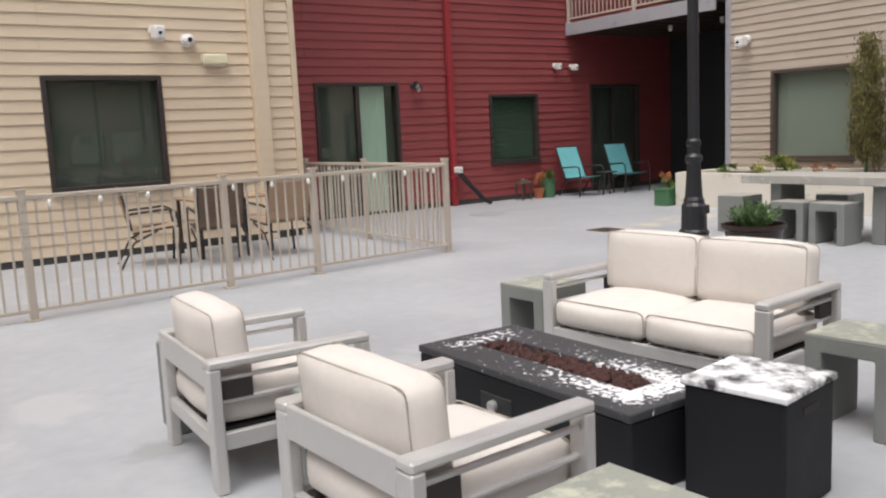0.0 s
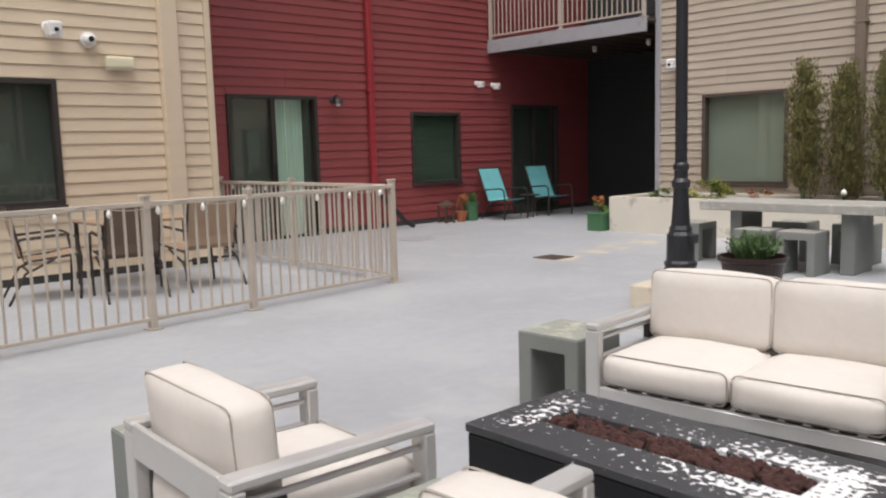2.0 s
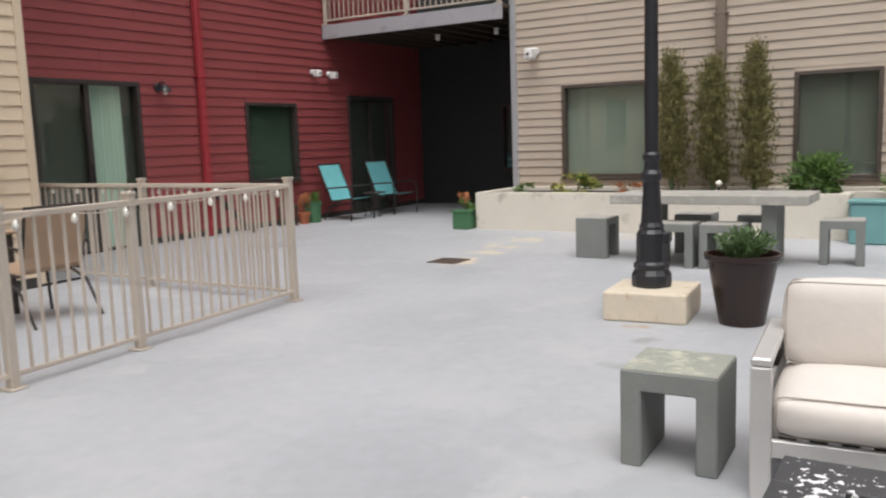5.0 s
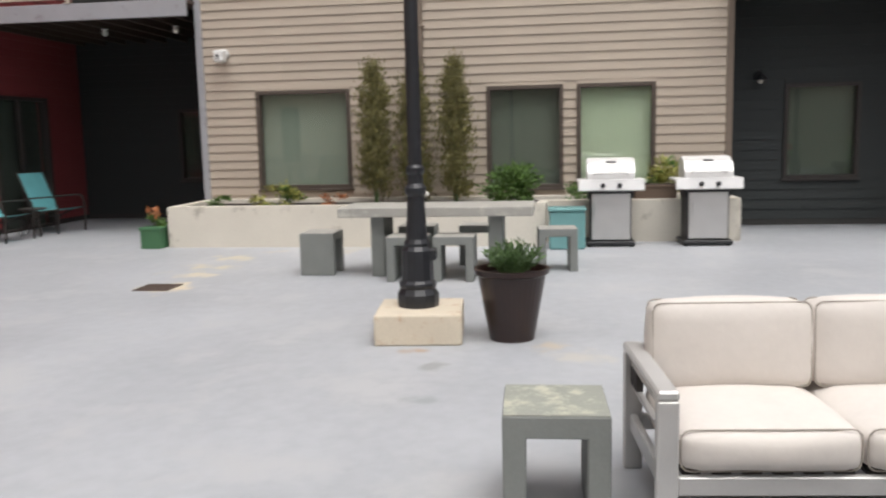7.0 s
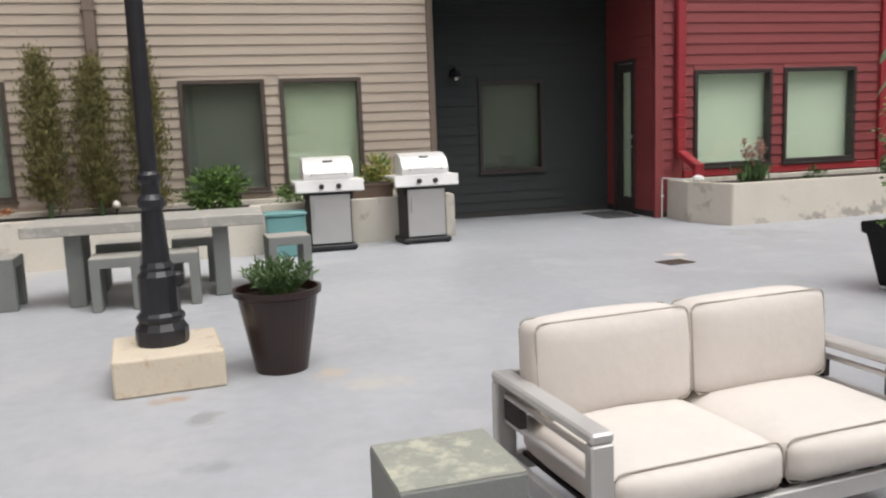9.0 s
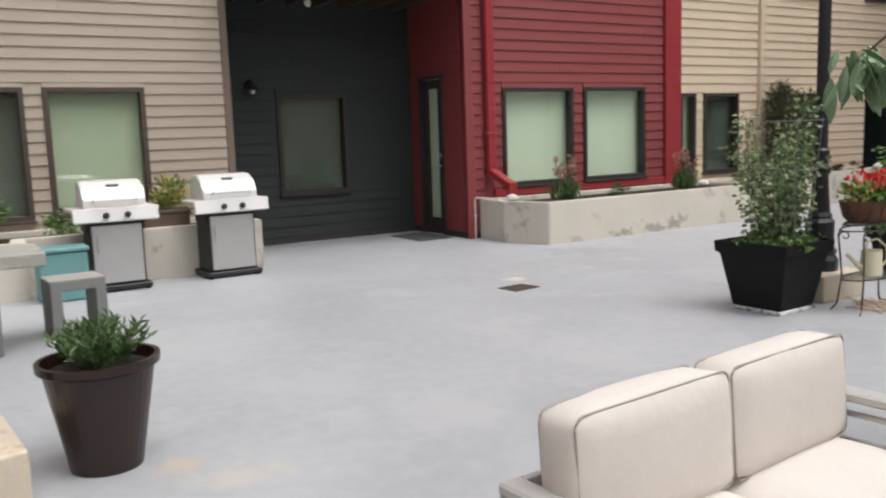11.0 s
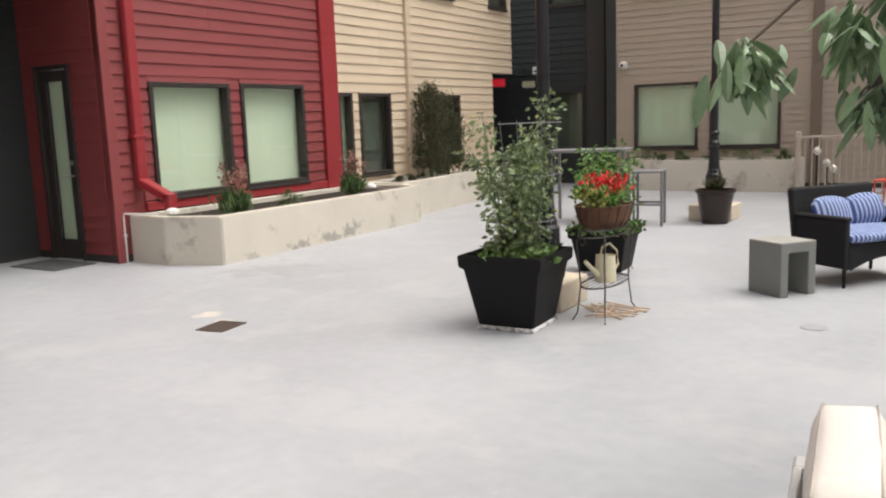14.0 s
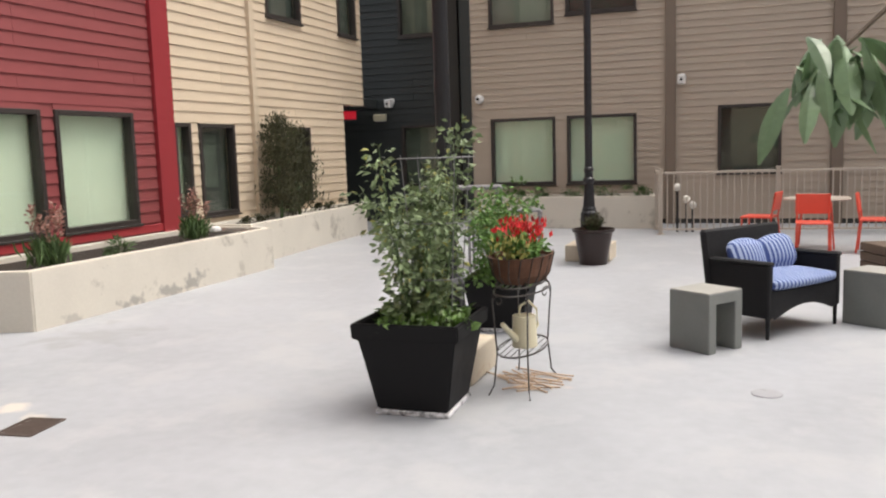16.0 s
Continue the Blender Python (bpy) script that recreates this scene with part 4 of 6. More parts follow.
# ---- lounge furniture ----
def piping_loop(x0, x1, y, z0, z1, r=0.025):
    """A closed cord round a cushion's face in the plane y."""
    pts = []
    for cx, cz, a0 in ((x1 - r, z1 - r, 0), (x0 + r, z1 - r, 90), (x0 + r, z0 + r, 180), (x1 - r, z0 + r, 270)):
        pts += [(cx + r * math.cos(radians(a0 + a)), y, cz + r * math.sin(radians(a0 + a))) for a in (0, 30, 60, 90)]
    return pts + [pts[0]]


def lounge(name, m, width, seats, label, category, group="", back_y=0.213, back_h=0.31):
    """Flat-bar aluminium lounge seat; it faces -y."""
    ob = thing(name, m, label, category, group)
    w, d, arm = width / 2, 0.35, 0.54
    for s in (-1, 1):
        x0, x1 = sorted((s * w, s * (w - 0.075)))
        part("front_leg", boxes(((x0, -d, 0), (x1, -d + 0.045, arm - 0.035)), bev=0.006), M_ALU, ob)
        part("back_leg", boxes(((x0, d - 0.05, 0), (x1, d, arm - 0.035)), bev=0.006), M_ALU, ob)
        part("armrest", boxes(((x0, -d, arm - 0.035), (x1, d, arm)), bev=0.008), M_ALU, ob)
        xm = (x0 + x1) / 2
        for z in (0.36, 0.45):
            part("side_bar", boxes(((xm - 0.012, -d + 0.045, z), (xm + 0.012, d - 0.05, z + 0.016)), bev=0.003), M_ALU, ob)
        part("side_rail", boxes(((xm - 0.015, -d + 0.045, 0.17), (xm + 0.015, d - 0.05, 0.24)), bev=0.004), M_ALU, ob)
        part("strap", boxes(((xm - 0.014, d - 0.18, 0.376), (xm + 0.014, d - 0.06, 0.45))), M_SLING, ob, "black mesh strap")
    a = w - 0.075
    part("front_rail", boxes(((-a, -d + 0.005, 0.17), (a, -d + 0.04, 0.235)), bev=0.004), M_ALU, ob)
    part("back_rail", boxes(((-a, d - 0.045, 0.17), (a, d - 0.01, 0.235)), bev=0.004), M_ALU, ob)
    part("back_panel", boxes(((-a, d - 0.024, 0.42), (a, d - 0.002, arm - 0.004)), bev=0.004), M_ALU, ob)
    n = 6 * seats
    for k in range(n):
        y = -a + 2 * a * (k + 0.5) / n
        part("seat_slat", boxes(((y - 0.03, -d + 0.04, 0.225), (y + 0.03, d - 0.045, 0.24))), M_SLING, ob)
    cw = 2 * a / seats
    for k in range(seats):
        x0, x1 = -a + k * cw + 0.006, -a + (k + 1) * cw - 0.006
        c = part("seat_cushion", pad(bmesh.new(), (x0, -d - 0.005, 0.245), (x1, d - 0.04, 0.40), 0.05, 0.022), M_CUSHION, ob, "cream canvas seat cushion", smooth=True)
        part("piping", tube(bmesh.new(), [(p[0], -d + 0.02 + 0.004, p[2]) for p in piping_loop(x0 + 0.003, x1 - 0.003, 0, 0.25, 0.397, 0.035)], 0.0035, 5), M_PIPING, c)
        tilt = pose(0, back_y, 0.40, -4)
        c = part("back_cushion", pad(bmesh.new(), (x0, -0.08, 0.0), (x1, 0.08, back_h), 0.034, 0.018, m=tilt), M_CUSHION, ob, "cream canvas back cushion", smooth=True)
        for y in (-0.063, 0.063):
            part("piping", tube(bmesh.new(), [tilt @ Vector(p) for p in piping_loop(x0 + 0.002, x1 - 0.002, y, 0.002, back_h - 0.001, 0.03)], 0.0035, 5), M_PIPING, c)
    return ob


lounge("loveseat", pose(4.0, 2.715, 0, 0, 0, -85), 1.40, 2, "grey aluminium loveseat with cream canvas cushions", "sofa", back_y=0.195, back_h=0.335)
chair = lounge("armchair", pose(1.805, 3.23, 0, 0, 0, 88), 0.76, 1, "grey aluminium armchair with cream canvas cushions by the fire table", "armchair", "armchairs by the fire table")
copy_thing(chair, pose(1.835, 1.92, 0, 0, 0, 93.5))


def concrete_stool(m, w=0.42, d=0.40, h=0.43, t=0.075, top=M_STOOLTOP, label="grey cast concrete portal stool", group="concrete stools"):
    """A square portal: legs at both sides, open through front and back (local y)."""
    ob = thing("concrete_stool", m, label, "stool", group)
    bm = bmesh.new()
    prof = [(-w / 2, 0), (-w / 2, h), (w / 2, h), (w / 2, 0), (w / 2 - t, 0), (w / 2 - t, h - t), (-w / 2 + t, h - t), (-w / 2 + t, 0)]
    rows = [[bm.verts.new((x, y, z)) for x, z in prof] for y in (-d / 2, d / 2)]
    for i in range(8):
        j = (i + 1) % 8
        bm.faces.new([rows[0][i], rows[0][j], rows[1][j], rows[1][i]])
    for r in rows:
        for quad in ((0, 1, 6, 7), (1, 2, 5, 6), (2, 3, 4, 5)):
            bm.faces.new([r[q] for q in quad])
    bmesh.ops.recalc_face_normals(bm, faces=bm.faces)
    bmesh.ops.bevel(bm, geom=[e for e in bm.edges if len(e.link_faces) == 2 and e.calc_face_angle() > 0.5], offset=0.006, segments=1, affect="EDGES")
    part("body", bm, M_STOOL, ob)
    part("top_skin", boxes(((-w / 2 + 0.004, -d / 2 + 0.004, h), (w / 2 - 0.004, d / 2 - 0.004, h + 0.004))), top, ob, "weathered yellowish concrete top")
    return ob


concrete_stool(pose(3.895, 3.725, 0, 0, 0, -88), 0.39, 0.38, 0.405, 0.085, label="grey concrete portal stool beside the loveseat")
concrete_stool(pose(3.97, 1.68, 0, 0, 0, -86), 0.38, 0.36, 0.42, label="grey concrete portal stool at the end of the loveseat")
concrete_stool(pose(1.92, 1.20, 0, 0, 0, 4), 0.38, 0.38, 0.42, label="grey concrete stool with a stained top beside an armchair")
concrete_stool(pose(1.90, 2.575, 0, 0, 0, 90), 0.36, 0.34, 0.40, label="grey concrete stool between the armchairs")
concrete_stool(pose(1.71, 3.79, 0, 0, 0, 0), 0.36, 0.24, 0.42, label="grey concrete stool behind an armchair")


def fire_table():
    ob = thing("fire_table", pose(2.915, 2.50, 0), "charcoal rectangular fire table with peeling white top and red lava rock", "fire pit")
    w, l, h = 0.305, 0.70, 0.335
    part("body", boxes(((-w + 0.004, -l + 0.004, 0), (w - 0.004, l - 0.004, h - 0.035)), bev=0.01), M_FIRE, ob)
    a, b = 0.09, 0.50
    part("top", boxes(((-w, -l, h - 0.035), (-a, l, h)), ((a, -l, h - 0.035), (w, l, h)), ((-a, -l, h - 0.035), (a, -b, h)), ((-a, b, h - 0.035), (a, l, h)), bev=0.004), M_PEEL, ob, "charcoal top with peeled white patches")
    part("burner_tray", boxes(((-a, -b, h - 0.035), (a, b, h - 0.028))), M_DARKPLASTIC, ob)
    part("control_knob", lathe(bmesh.new(), [(0.026, 0), (0.026, 0.02), (0.018, 0.026)], 16, pose(-w - 0.002, 0.1, 0.17, 0, -90)), M_STEEL, ob)
    part("control_recess", boxes(((-w - 0.002, -0.02, 0.12), (-w + 0.008, 0.2, 0.22)), bev=0.004), M_DARKPLASTIC, ob)
    rng = random.Random(3)
    protos = []
    for k in range(5):
        bm = bmesh.new()
        bmesh.ops.create_icosphere(bm, subdivisions=1, radius=0.022)
        for v in bm.verts:
            v.co *= rng.uniform(0.7, 1.35)
        rock = part("lava_rock", bm, M_LAVA, ob)
        protos.append(rock)
    for k in range(260):
        rock = protos[k] if k < 5 else new("lava_rock", protos[k % 5].data)
        rock.parent = ob
        rock.matrix_local = Matrix.LocRotScale((rng.uniform(-a + 0.02, a - 0.02), rng.uniform(-b + 0.02, b - 0.02), h - 0.022 + rng.uniform(0, 0.012)), Euler([rng.uniform(0, 6) for _ in range(3)]), (rng.uniform(0.7, 1.1),) * 3)


fire_table()
ob = thing("tank_cover", pose(3.02, 1.56, 0, 0, 0, 8), "charcoal square tank cover box with a peeled white lid", "side table")
part("body", boxes(((-0.19, -0.19, 0), (0.19, 0.19, 0.43)), bev=0.01), M_FIRE, ob)
part("lid", boxes(((-0.2, -0.2, 0.43), (0.2, 0.2, 0.455)), bev=0.005), M_PEEL2, ob, "white lid with peeling dark specks")
part("grip_hole", box(bmesh.new(), (0.188, -0.06, 0.355), (0.193, 0.06, 0.385), 0.0), M_SLING, ob)
part("grip_hole", box(bmesh.new(), (-0.06, -0.193, 0.355), (0.06, -0.188, 0.385), 0.0), M_SLING, ob)


# ---- concrete dining table and its stools ----
ob = thing("concrete_table", pose(9.3, 4.93, 0), "long pale concrete table on slab legs", "table")
part("tabletop", boxes(((-0.36, -0.98, 0.62), (0.36, 0.98, 0.715)), bev=0.008), M_TABLETOP, ob)
for y in (-0.6, 0.6):
    part("leg", boxes(((-0.24, y - 0.07, 0), (0.24, y + 0.07, 0.62)), bev=0.008), M_STOOL, ob)
for x, y, rz in ((9.31, 6.19, 0), (8.91, 5.18, -90), (8.92, 4.72, -90), (9.54, 3.72, -86), (9.92, 5.25, -90), (9.95, 4.58, -90)):
    concrete_stool(pose(x, y, 0, 0, 0, rz), 0.40, 0.36, 0.44, 0.08, M_TABLETOP, "grey cast concrete portal stool at the concrete table", "stools at the concrete table")


# ---- street lamps ----
def lamp_post(x, y, label, plinth=True):
    ob = thing("street_lamp", pose(x, y, 0.0), label, "street lamp", "black lamp posts")
    z = 0.215
    part("base", lathe(bmesh.new(), [(0.145, z), (0.15, z + 0.03), (0.15, z + 0.09), (0.125, z + 0.13), (0.135, z + 0.15), (0.135, z + 0.17), (0.115, z + 0.19), (0.112, z + 0.40), (0.09, z + 0.43), (0.095, z + 0.45), (0.08, z + 0.48)], 12), M_BLACKMETAL, ob)
    part("shaft", lathe(bmesh.new(), [(0.078, z + 0.48), (0.06, z + 0.78), (0.075, z + 0.80), (0.078, z + 0.84), (0.055, z + 0.87), (0.055, z + 0.93), (0.066, z + 0.95), (0.066, z + 0.98), (0.05, z + 1.0)], 16), M_BLACKMETAL, ob)
    part("pole", lathe(bmesh.new(), [(0.05, z + 1.0), (0.047, 3.6), (0.06, 3.62), (0.06, 3.68), (0.03, 3.72)], 16), M_BLACKMETAL, ob, smooth=False)
    part("access_box", boxes(((-0.05, -0.14, z + 0.33), (0.05, -0.09, z + 0.41)), bev=0.01), M_BLACKMETAL, ob)
    part("lantern_globe", lathe(bmesh.new(), [(0.06, 3.72), (0.16, 3.85), (0.17, 4.0), (0.1, 4.16), (0.02, 4.2)], 20), M_BULB, ob, smooth=True)
    part("lantern_cap", lathe(bmesh.new(), [(0.12, 4.15), (0.06, 4.24), (0.01, 4.3)], 20), M_BLACKMETAL, ob)
    return ob


def plinth(x, y, rz, s=0.31):
    ob = link_mesh("lamp_plinth", box(bmesh.new(), (-s, -s, 0), (s, s, 0.215), 0.014, seg=2), M_PLINTH)
    ob.matrix_world = pose(x, y, 0, 0, 0, rz)
    tagged(ob, "cream concrete block with a chipped stained base under a lamp post", "plinth", "lamp plinths")


lamp_post(6.58, 4.70, "black cast iron lamp post on a cream concrete block")
plinth(6.545, 4.68, 5, 0.30)
lamp_post(6.80, -1.60, "black lamp post rising behind the planted pots")
plinth(6.84, -1.60, 0, 0.28)
lamp_post(6.90, -7.42, "black lamp post behind a brown pot")
plinth(6.88, -7.42, 0, 0.29)


# ---- pots ----
def round_pot(m, r0, r1, h, material, label, group=""):
    ob = thing("plant_pot", m, label, "plant pot", group)
    part("pot", lathe(bmesh.new(), [(r0, 0), (r0 * 1.02, 0.02), (r1 * 0.96, h - 0.05), (r1 * 1.06, h - 0.035), (r1 * 1.07, h), (r1 * 0.98, h), (r1 * 0.95, h - 0.05), (r0 * 0.9, 0.03)], 36), material, ob, smooth=False)
    part("soil", lathe(bmesh.new(), [(r1 * 0.94, h - 0.06), (r1 * 0.9, h - 0.05), (0.02, h - 0.035)], 24), M_SOIL, ob, "dark potting soil")
    return ob


def plant(name, m, spots, size, material, label, category="plant", stems=(), rng=None, group="", narrow=0.45, up=0.3, tilt=0.6, extra=()):
    """A plant: stems as tapered tubes and a mass of folded leaves; extra: more leaf masses as (name, spots, size, material, narrow, up, label)."""
    rng = rng or random.Random(11)
    ob = thing(name, m, label, category, group)
    if stems:
        bm = bmesh.new()
        for pts, r in stems:
            tube(bm, pts, r, 6, [r * (1 - 0.75 * k / (len(pts) - 1)) for k in range(len(pts))])
        part("stem", bm, M_BARK if len(stems) < 6 else L_GRASSY, ob)
    v, f = leaves(spots, size, tilt, narrow, up, rng)
    raw_part("foliage", v, f, material, ob, kind="stuff")
    for nm, sp, sz, mt, nr, u, lb in extra:
        v, f = leaves(sp, sz, tilt, nr, u, rng)
        raw_part(nm, v, f, mt, ob, lb, "stuff")
    return ob


rng = random.Random(21)
pot = round_pot(pose(6.51, 4.03, 0), 0.155, 0.245, 0.50, M_POT, "dark brown flared resin pot standing by a lamp plinth")


def herb(m, r, h, n, material, label, size=0.05):
    """A tuft of upright leafy sprigs."""
    stems, spots = [], []
    for _ in range(n):
        a, q = rng.uniform(0, 6.28), rng.uniform(0, 1) ** 0.6
        tip = Vector((q * r * math.cos(a), q * r * math.sin(a), h * rng.uniform(0.55, 1.05) * (1 - 0.35 * q)))
        root = Vector((tip.x * 0.35, tip.y * 0.35, 0))
        stems.append(([root, root.lerp(tip, 0.5) + Vector((0, 0, 0.02)), tip], 0.004))
        for k in range(9):
            p = root.lerp(tip, 0.25 + 0.75 * k / 8)
            spots.append((p, ((tip - root).normalized() + Vector((rng.uniform(-1, 1), rng.uniform(-1, 1), 0))) * 0.7))
    return plant("potted_herb", m, spots, size, material, label, "plant", stems, rng, narrow=0.28, up=0.4)


herb(pose(6.51, 4.03, 0.45), 0.22, 0.24, 90, L_GRASSY, "bushy green lavender filling the brown pot", 0.055)
round_pot(pose(6.77, -6.97, 0), 0.17, 0.25, 0.45, M_POT, "dark brown flared resin pot by the far lamp post")
herb(pose(6.77, -6.97, 0.41), 0.15, 0.23, 70, L_SHRUB, "small dark green shrub in the far brown pot", 0.05)


def square_pot(m, top, base, h, label):
    ob = thing("square_planter", m, label, "plant pot", "black square planters")
    bm = bmesh.new()
    def ring(s, z):
        return [bm.verts.new((a * s, b * s, z)) for a, b in ((-1, -1), (1, -1), (1, 1), (-1, 1))]
    rings = [ring(base / 2, 0.03), ring(top / 2 - 0.025, h - 0.09), ring(top / 2, h - 0.09), ring(top / 2 + 0.005, h), ring(top / 2 - 0.03, h), ring(top / 2 - 0.04, h - 0.1)]
    for r0, r1 in zip(rings, rings[1:]):
        for k in range(4):
            bm.faces.new([r0[k], r0[(k + 1) % 4], r1[(k + 1) % 4], r1[k]])
    bm.faces.new(rings[0][::-1])
    bmesh.ops.recalc_face_normals(bm, faces=bm.faces)
    bmesh.ops.bevel(bm, geom=[e for e in bm.edges if len(e.link_faces) == 2 and e.calc_face_angle() > 0.6], offset=0.008, segments=2, affect="EDGES")
    part("pot", bm, M_BLACKPOT, ob)
    part("tray", boxes(((-base / 2 - 0.01, -base / 2 - 0.01, 0), (base / 2 + 0.01, base / 2 + 0.01, 0.03)), bev=0.006), M_PEEL2, ob, "scuffed whitish tray under the pot")
    s = top / 2 - 0.04
    part("soil", boxes(((-s, -s, h - 0.1), (s, s, h - 0.06))), M_SOIL, ob)
    return ob


square_pot(pose(6.715, -0.90, 0, 0, 0, 2), 0.62, 0.42, 0.54, "black square tapered resin planter with a tomato plant")
square_pot(pose(6.86, -3.08, 0, 0, 0, 4), 0.56, 0.40, 0.44, "smaller black square planter behind the lamp post")


def tomato(m, h, r, count, label, material, cage=True, seed=1):
    rg = random.Random(seed)
    stems, spots = [], []
    for k in range(16):
        a = rg.uniform(0, 6.28)
        tip = Vector((r * rg.uniform(0.3, 1.1) * math.cos(a), r * rg.uniform(0.3, 1.1) * math.sin(a), h * rg.uniform(0.45, 1.0)))
        root = Vector((0.1 * math.cos(a), 0.1 * math.sin(a), 0))
        mid = root.lerp(tip, 0.5) + Vector((rg.uniform(-0.08, 0.08), rg.uniform(-0.08, 0.08), 0.08))
        pts = [root, root.lerp(mid, 0.5), mid, mid.lerp(tip, 0.6) + Vector((0, 0, 0.03)), tip]
        stems.append((pts, 0.007))
        for j in range(count // 16):
            t = rg.uniform(0.08, 1.0)
            i = min(3, int(t * 4))
            p = pts[i].lerp(pts[i + 1], t * 4 - i)
            out = Vector((rg.gauss(0, 1), rg.gauss(0, 1), rg.gauss(-0.2, 0.6)))
            spots.append((p + out * 0.045, out))
    low = [(Vector((rg.uniform(-0.27, 0.27), rg.uniform(-0.27, 0.27), rg.uniform(0, 0.09))), (rg.gauss(0, 1), rg.gauss(0, 1), 0.6)) for _ in range(420)]
    ob = plant("tomato_plant", m, spots, 0.05, material, label, "plant", stems, rg, narrow=0.55, up=-0.15, extra=[("pale_leaves", spots[::11], 0.045, L_YELLOW, 0.5, 0.0, "yellowing leaves"), ("undergrowth", low, 0.06, L_BUSH, 0.6, 0.3, "bright green low leaves")])
    if cage:
        bm = bmesh.new()
        for z, rr in ((0.3, 0.16), (0.62, 0.19), (0.98, 0.22)):
            tube(bm, [(0.1 + rr * math.cos(k * math.pi / 12), rr * math.sin(k * math.pi / 12), z) for k in range(25)], 0.003, 5)
        for a in (0.5, 2.1, 3.6, 5.2):
            tube(bm, [(0.1 + 0.13 * math.cos(a), 0.13 * math.sin(a), 0), (0.1 + 0.22 * math.cos(a), 0.22 * math.sin(a), 1.0)], 0.003, 5)
        part("wire_cage", bm, M_GREYBAR, ob, "thin galvanised wire plant cage")
    return ob


tomato(pose(6.71, -0.92, 0.46, 0, 0, 200), 1.16, 0.31, 3300, "tall straggly tomato plant in a wire cage", L_TOMATO)
tomato(pose(6.82, -3.0, 0.38), 0.88, 0.32, 2600, "yellow-green leafy plant in the second black planter", L_SUCC, False, 4)


# ---- plant stand with flowers and watering can ----
def plant_stand():
    ob = thing("plant_stand", pose(6.26, -1.46, 0) @ Matrix.Diagonal((0.66, 1.5, 1, 1)), "dark wrought iron plant stand with curved legs", "plant stand")
    for k in range(4):
        a = radians(90 * k + 40)
        c, s = math.cos(a), math.sin(a)
        pts = [(0.29 * c, 0.29 * s, 0.0), (0.245 * c, 0.245 * s, 0.05), (0.215 * c, 0.215 * s, 0.25), (0.235 * c, 0.235 * s, 0.45), (0.25 * c, 0.25 * s, 0.58), (0.20 * c, 0.20 * s, 0.665), (0.15 * c, 0.15 * s, 0.68)]
        part("leg", tube(bmesh.new(), pts, 0.007, 6), M_BRONZE, ob)
        scroll = [(0.2 * c + (0.045 - 0.004 * j) * math.cos(j * 0.7) * c, 0.2 * s + (0.045 - 0.004 * j) * math.cos(j * 0.7) * s, 0.56 + (0.045 - 0.004 * j) * math.sin(j * 0.7)) for j in range(10)]
        part("scroll", tube(bmesh.new(), scroll, 0.005, 5), M_BRONZE, ob)
    for z, r in ((0.25, 0.215), (0.66, 0.21), (0.62, 0.235)):
        part("ring", tube(bmesh.new(), [(r * math.cos(k * math.pi / 14), r * math.sin(k * math.pi / 14), z) for k in range(29)], 0.006, 6), M_BRONZE, ob)
    for k in range(7):
        x = -0.18 + 0.06 * k
        y = math.sqrt(0.215 ** 2 - x * x)
        part("shelf_wire", tube(bmesh.new(), [(x, -y, 0.25), (x, y, 0.25)], 0.0035, 5), M_BRONZE, ob)
        part("top_wire", tube(bmesh.new(), [(x, -y * 0.95, 0.66), (x, y * 0.95, 0.66)], 0.0035, 5), M_BRONZE, ob)


plant_stand()
ob = thing("flower_basket", pose(6.26, -1.46, 0.667, 0, 0, -92) @ Matrix.Diagonal((0.98, 0.86, 0.82, 1)), "brown coir lined wire basket on the stand", "basket")
part("liner", lathe(bmesh.new(), [(0.19, 0.0), (0.24, 0.06), (0.275, 0.2), (0.26, 0.2), (0.22, 0.06), (0.1, 0.02)], 28, Matrix.Diagonal((1.15, 0.8, 1, 1))), M_BASKET, ob)
part("soil", lathe(bmesh.new(), [(0.25, 0.16), (0.02, 0.175)], 24, Matrix.Diagonal((1.15, 0.8, 1, 1))), M_SOIL, ob)
for k in range(18):
    a = 2 * math.pi * k / 18
    part("wire", tube(bmesh.new(), [(1.15 * 0.195 * math.cos(a), 0.8 * 0.195 * math.sin(a), 0.0), (1.15 * 0.245 * math.cos(a), 0.8 * 0.245 * math.sin(a), 0.06), (1.15 * 0.282 * math.cos(a + 0.1), 0.8 * 0.282 * math.sin(a + 0.1), 0.205)], 0.004, 5), M_BRONZE, ob)
fl = random.Random(9)
green = blob_spots(520, (0, 0, 0.06), (0.30, 0.22, 0.11), fl, 0.2, -0.3)
red = [(Vector((fl.uniform(-0.22, 0.25), fl.uniform(-0.15, 0.15), 0.11 + fl.uniform(0, 0.13))), (fl.gauss(0, 0.6), fl.gauss(0, 0.6), 1)) for _ in range(220)]
yel = [(Vector((fl.uniform(-0.32, -0.18), fl.uniform(-0.15, 0.15), 0.03 + fl.uniform(0, 0.13))), (fl.gauss(0, 0.6), fl.gauss(0, 0.6), 1)) for _ in range(90)]
plant("flowering_plant", pose(6.26, -1.46, 0.79, 0, 0, -92) @ Matrix.Diagonal((0.95, 0.82, 1, 1)), green, 0.07, L_SUCC, "bright red salvia flowers over green leaves in the basket", "flowers", (), fl, extra=[("red_blossom", red, 0.045, L_RED, 0.6, 0.5, "scarlet petals"), ("yellow_blossom", yel, 0.04, L_YELLOW, 0.6, 0.4, "yellow petals")])


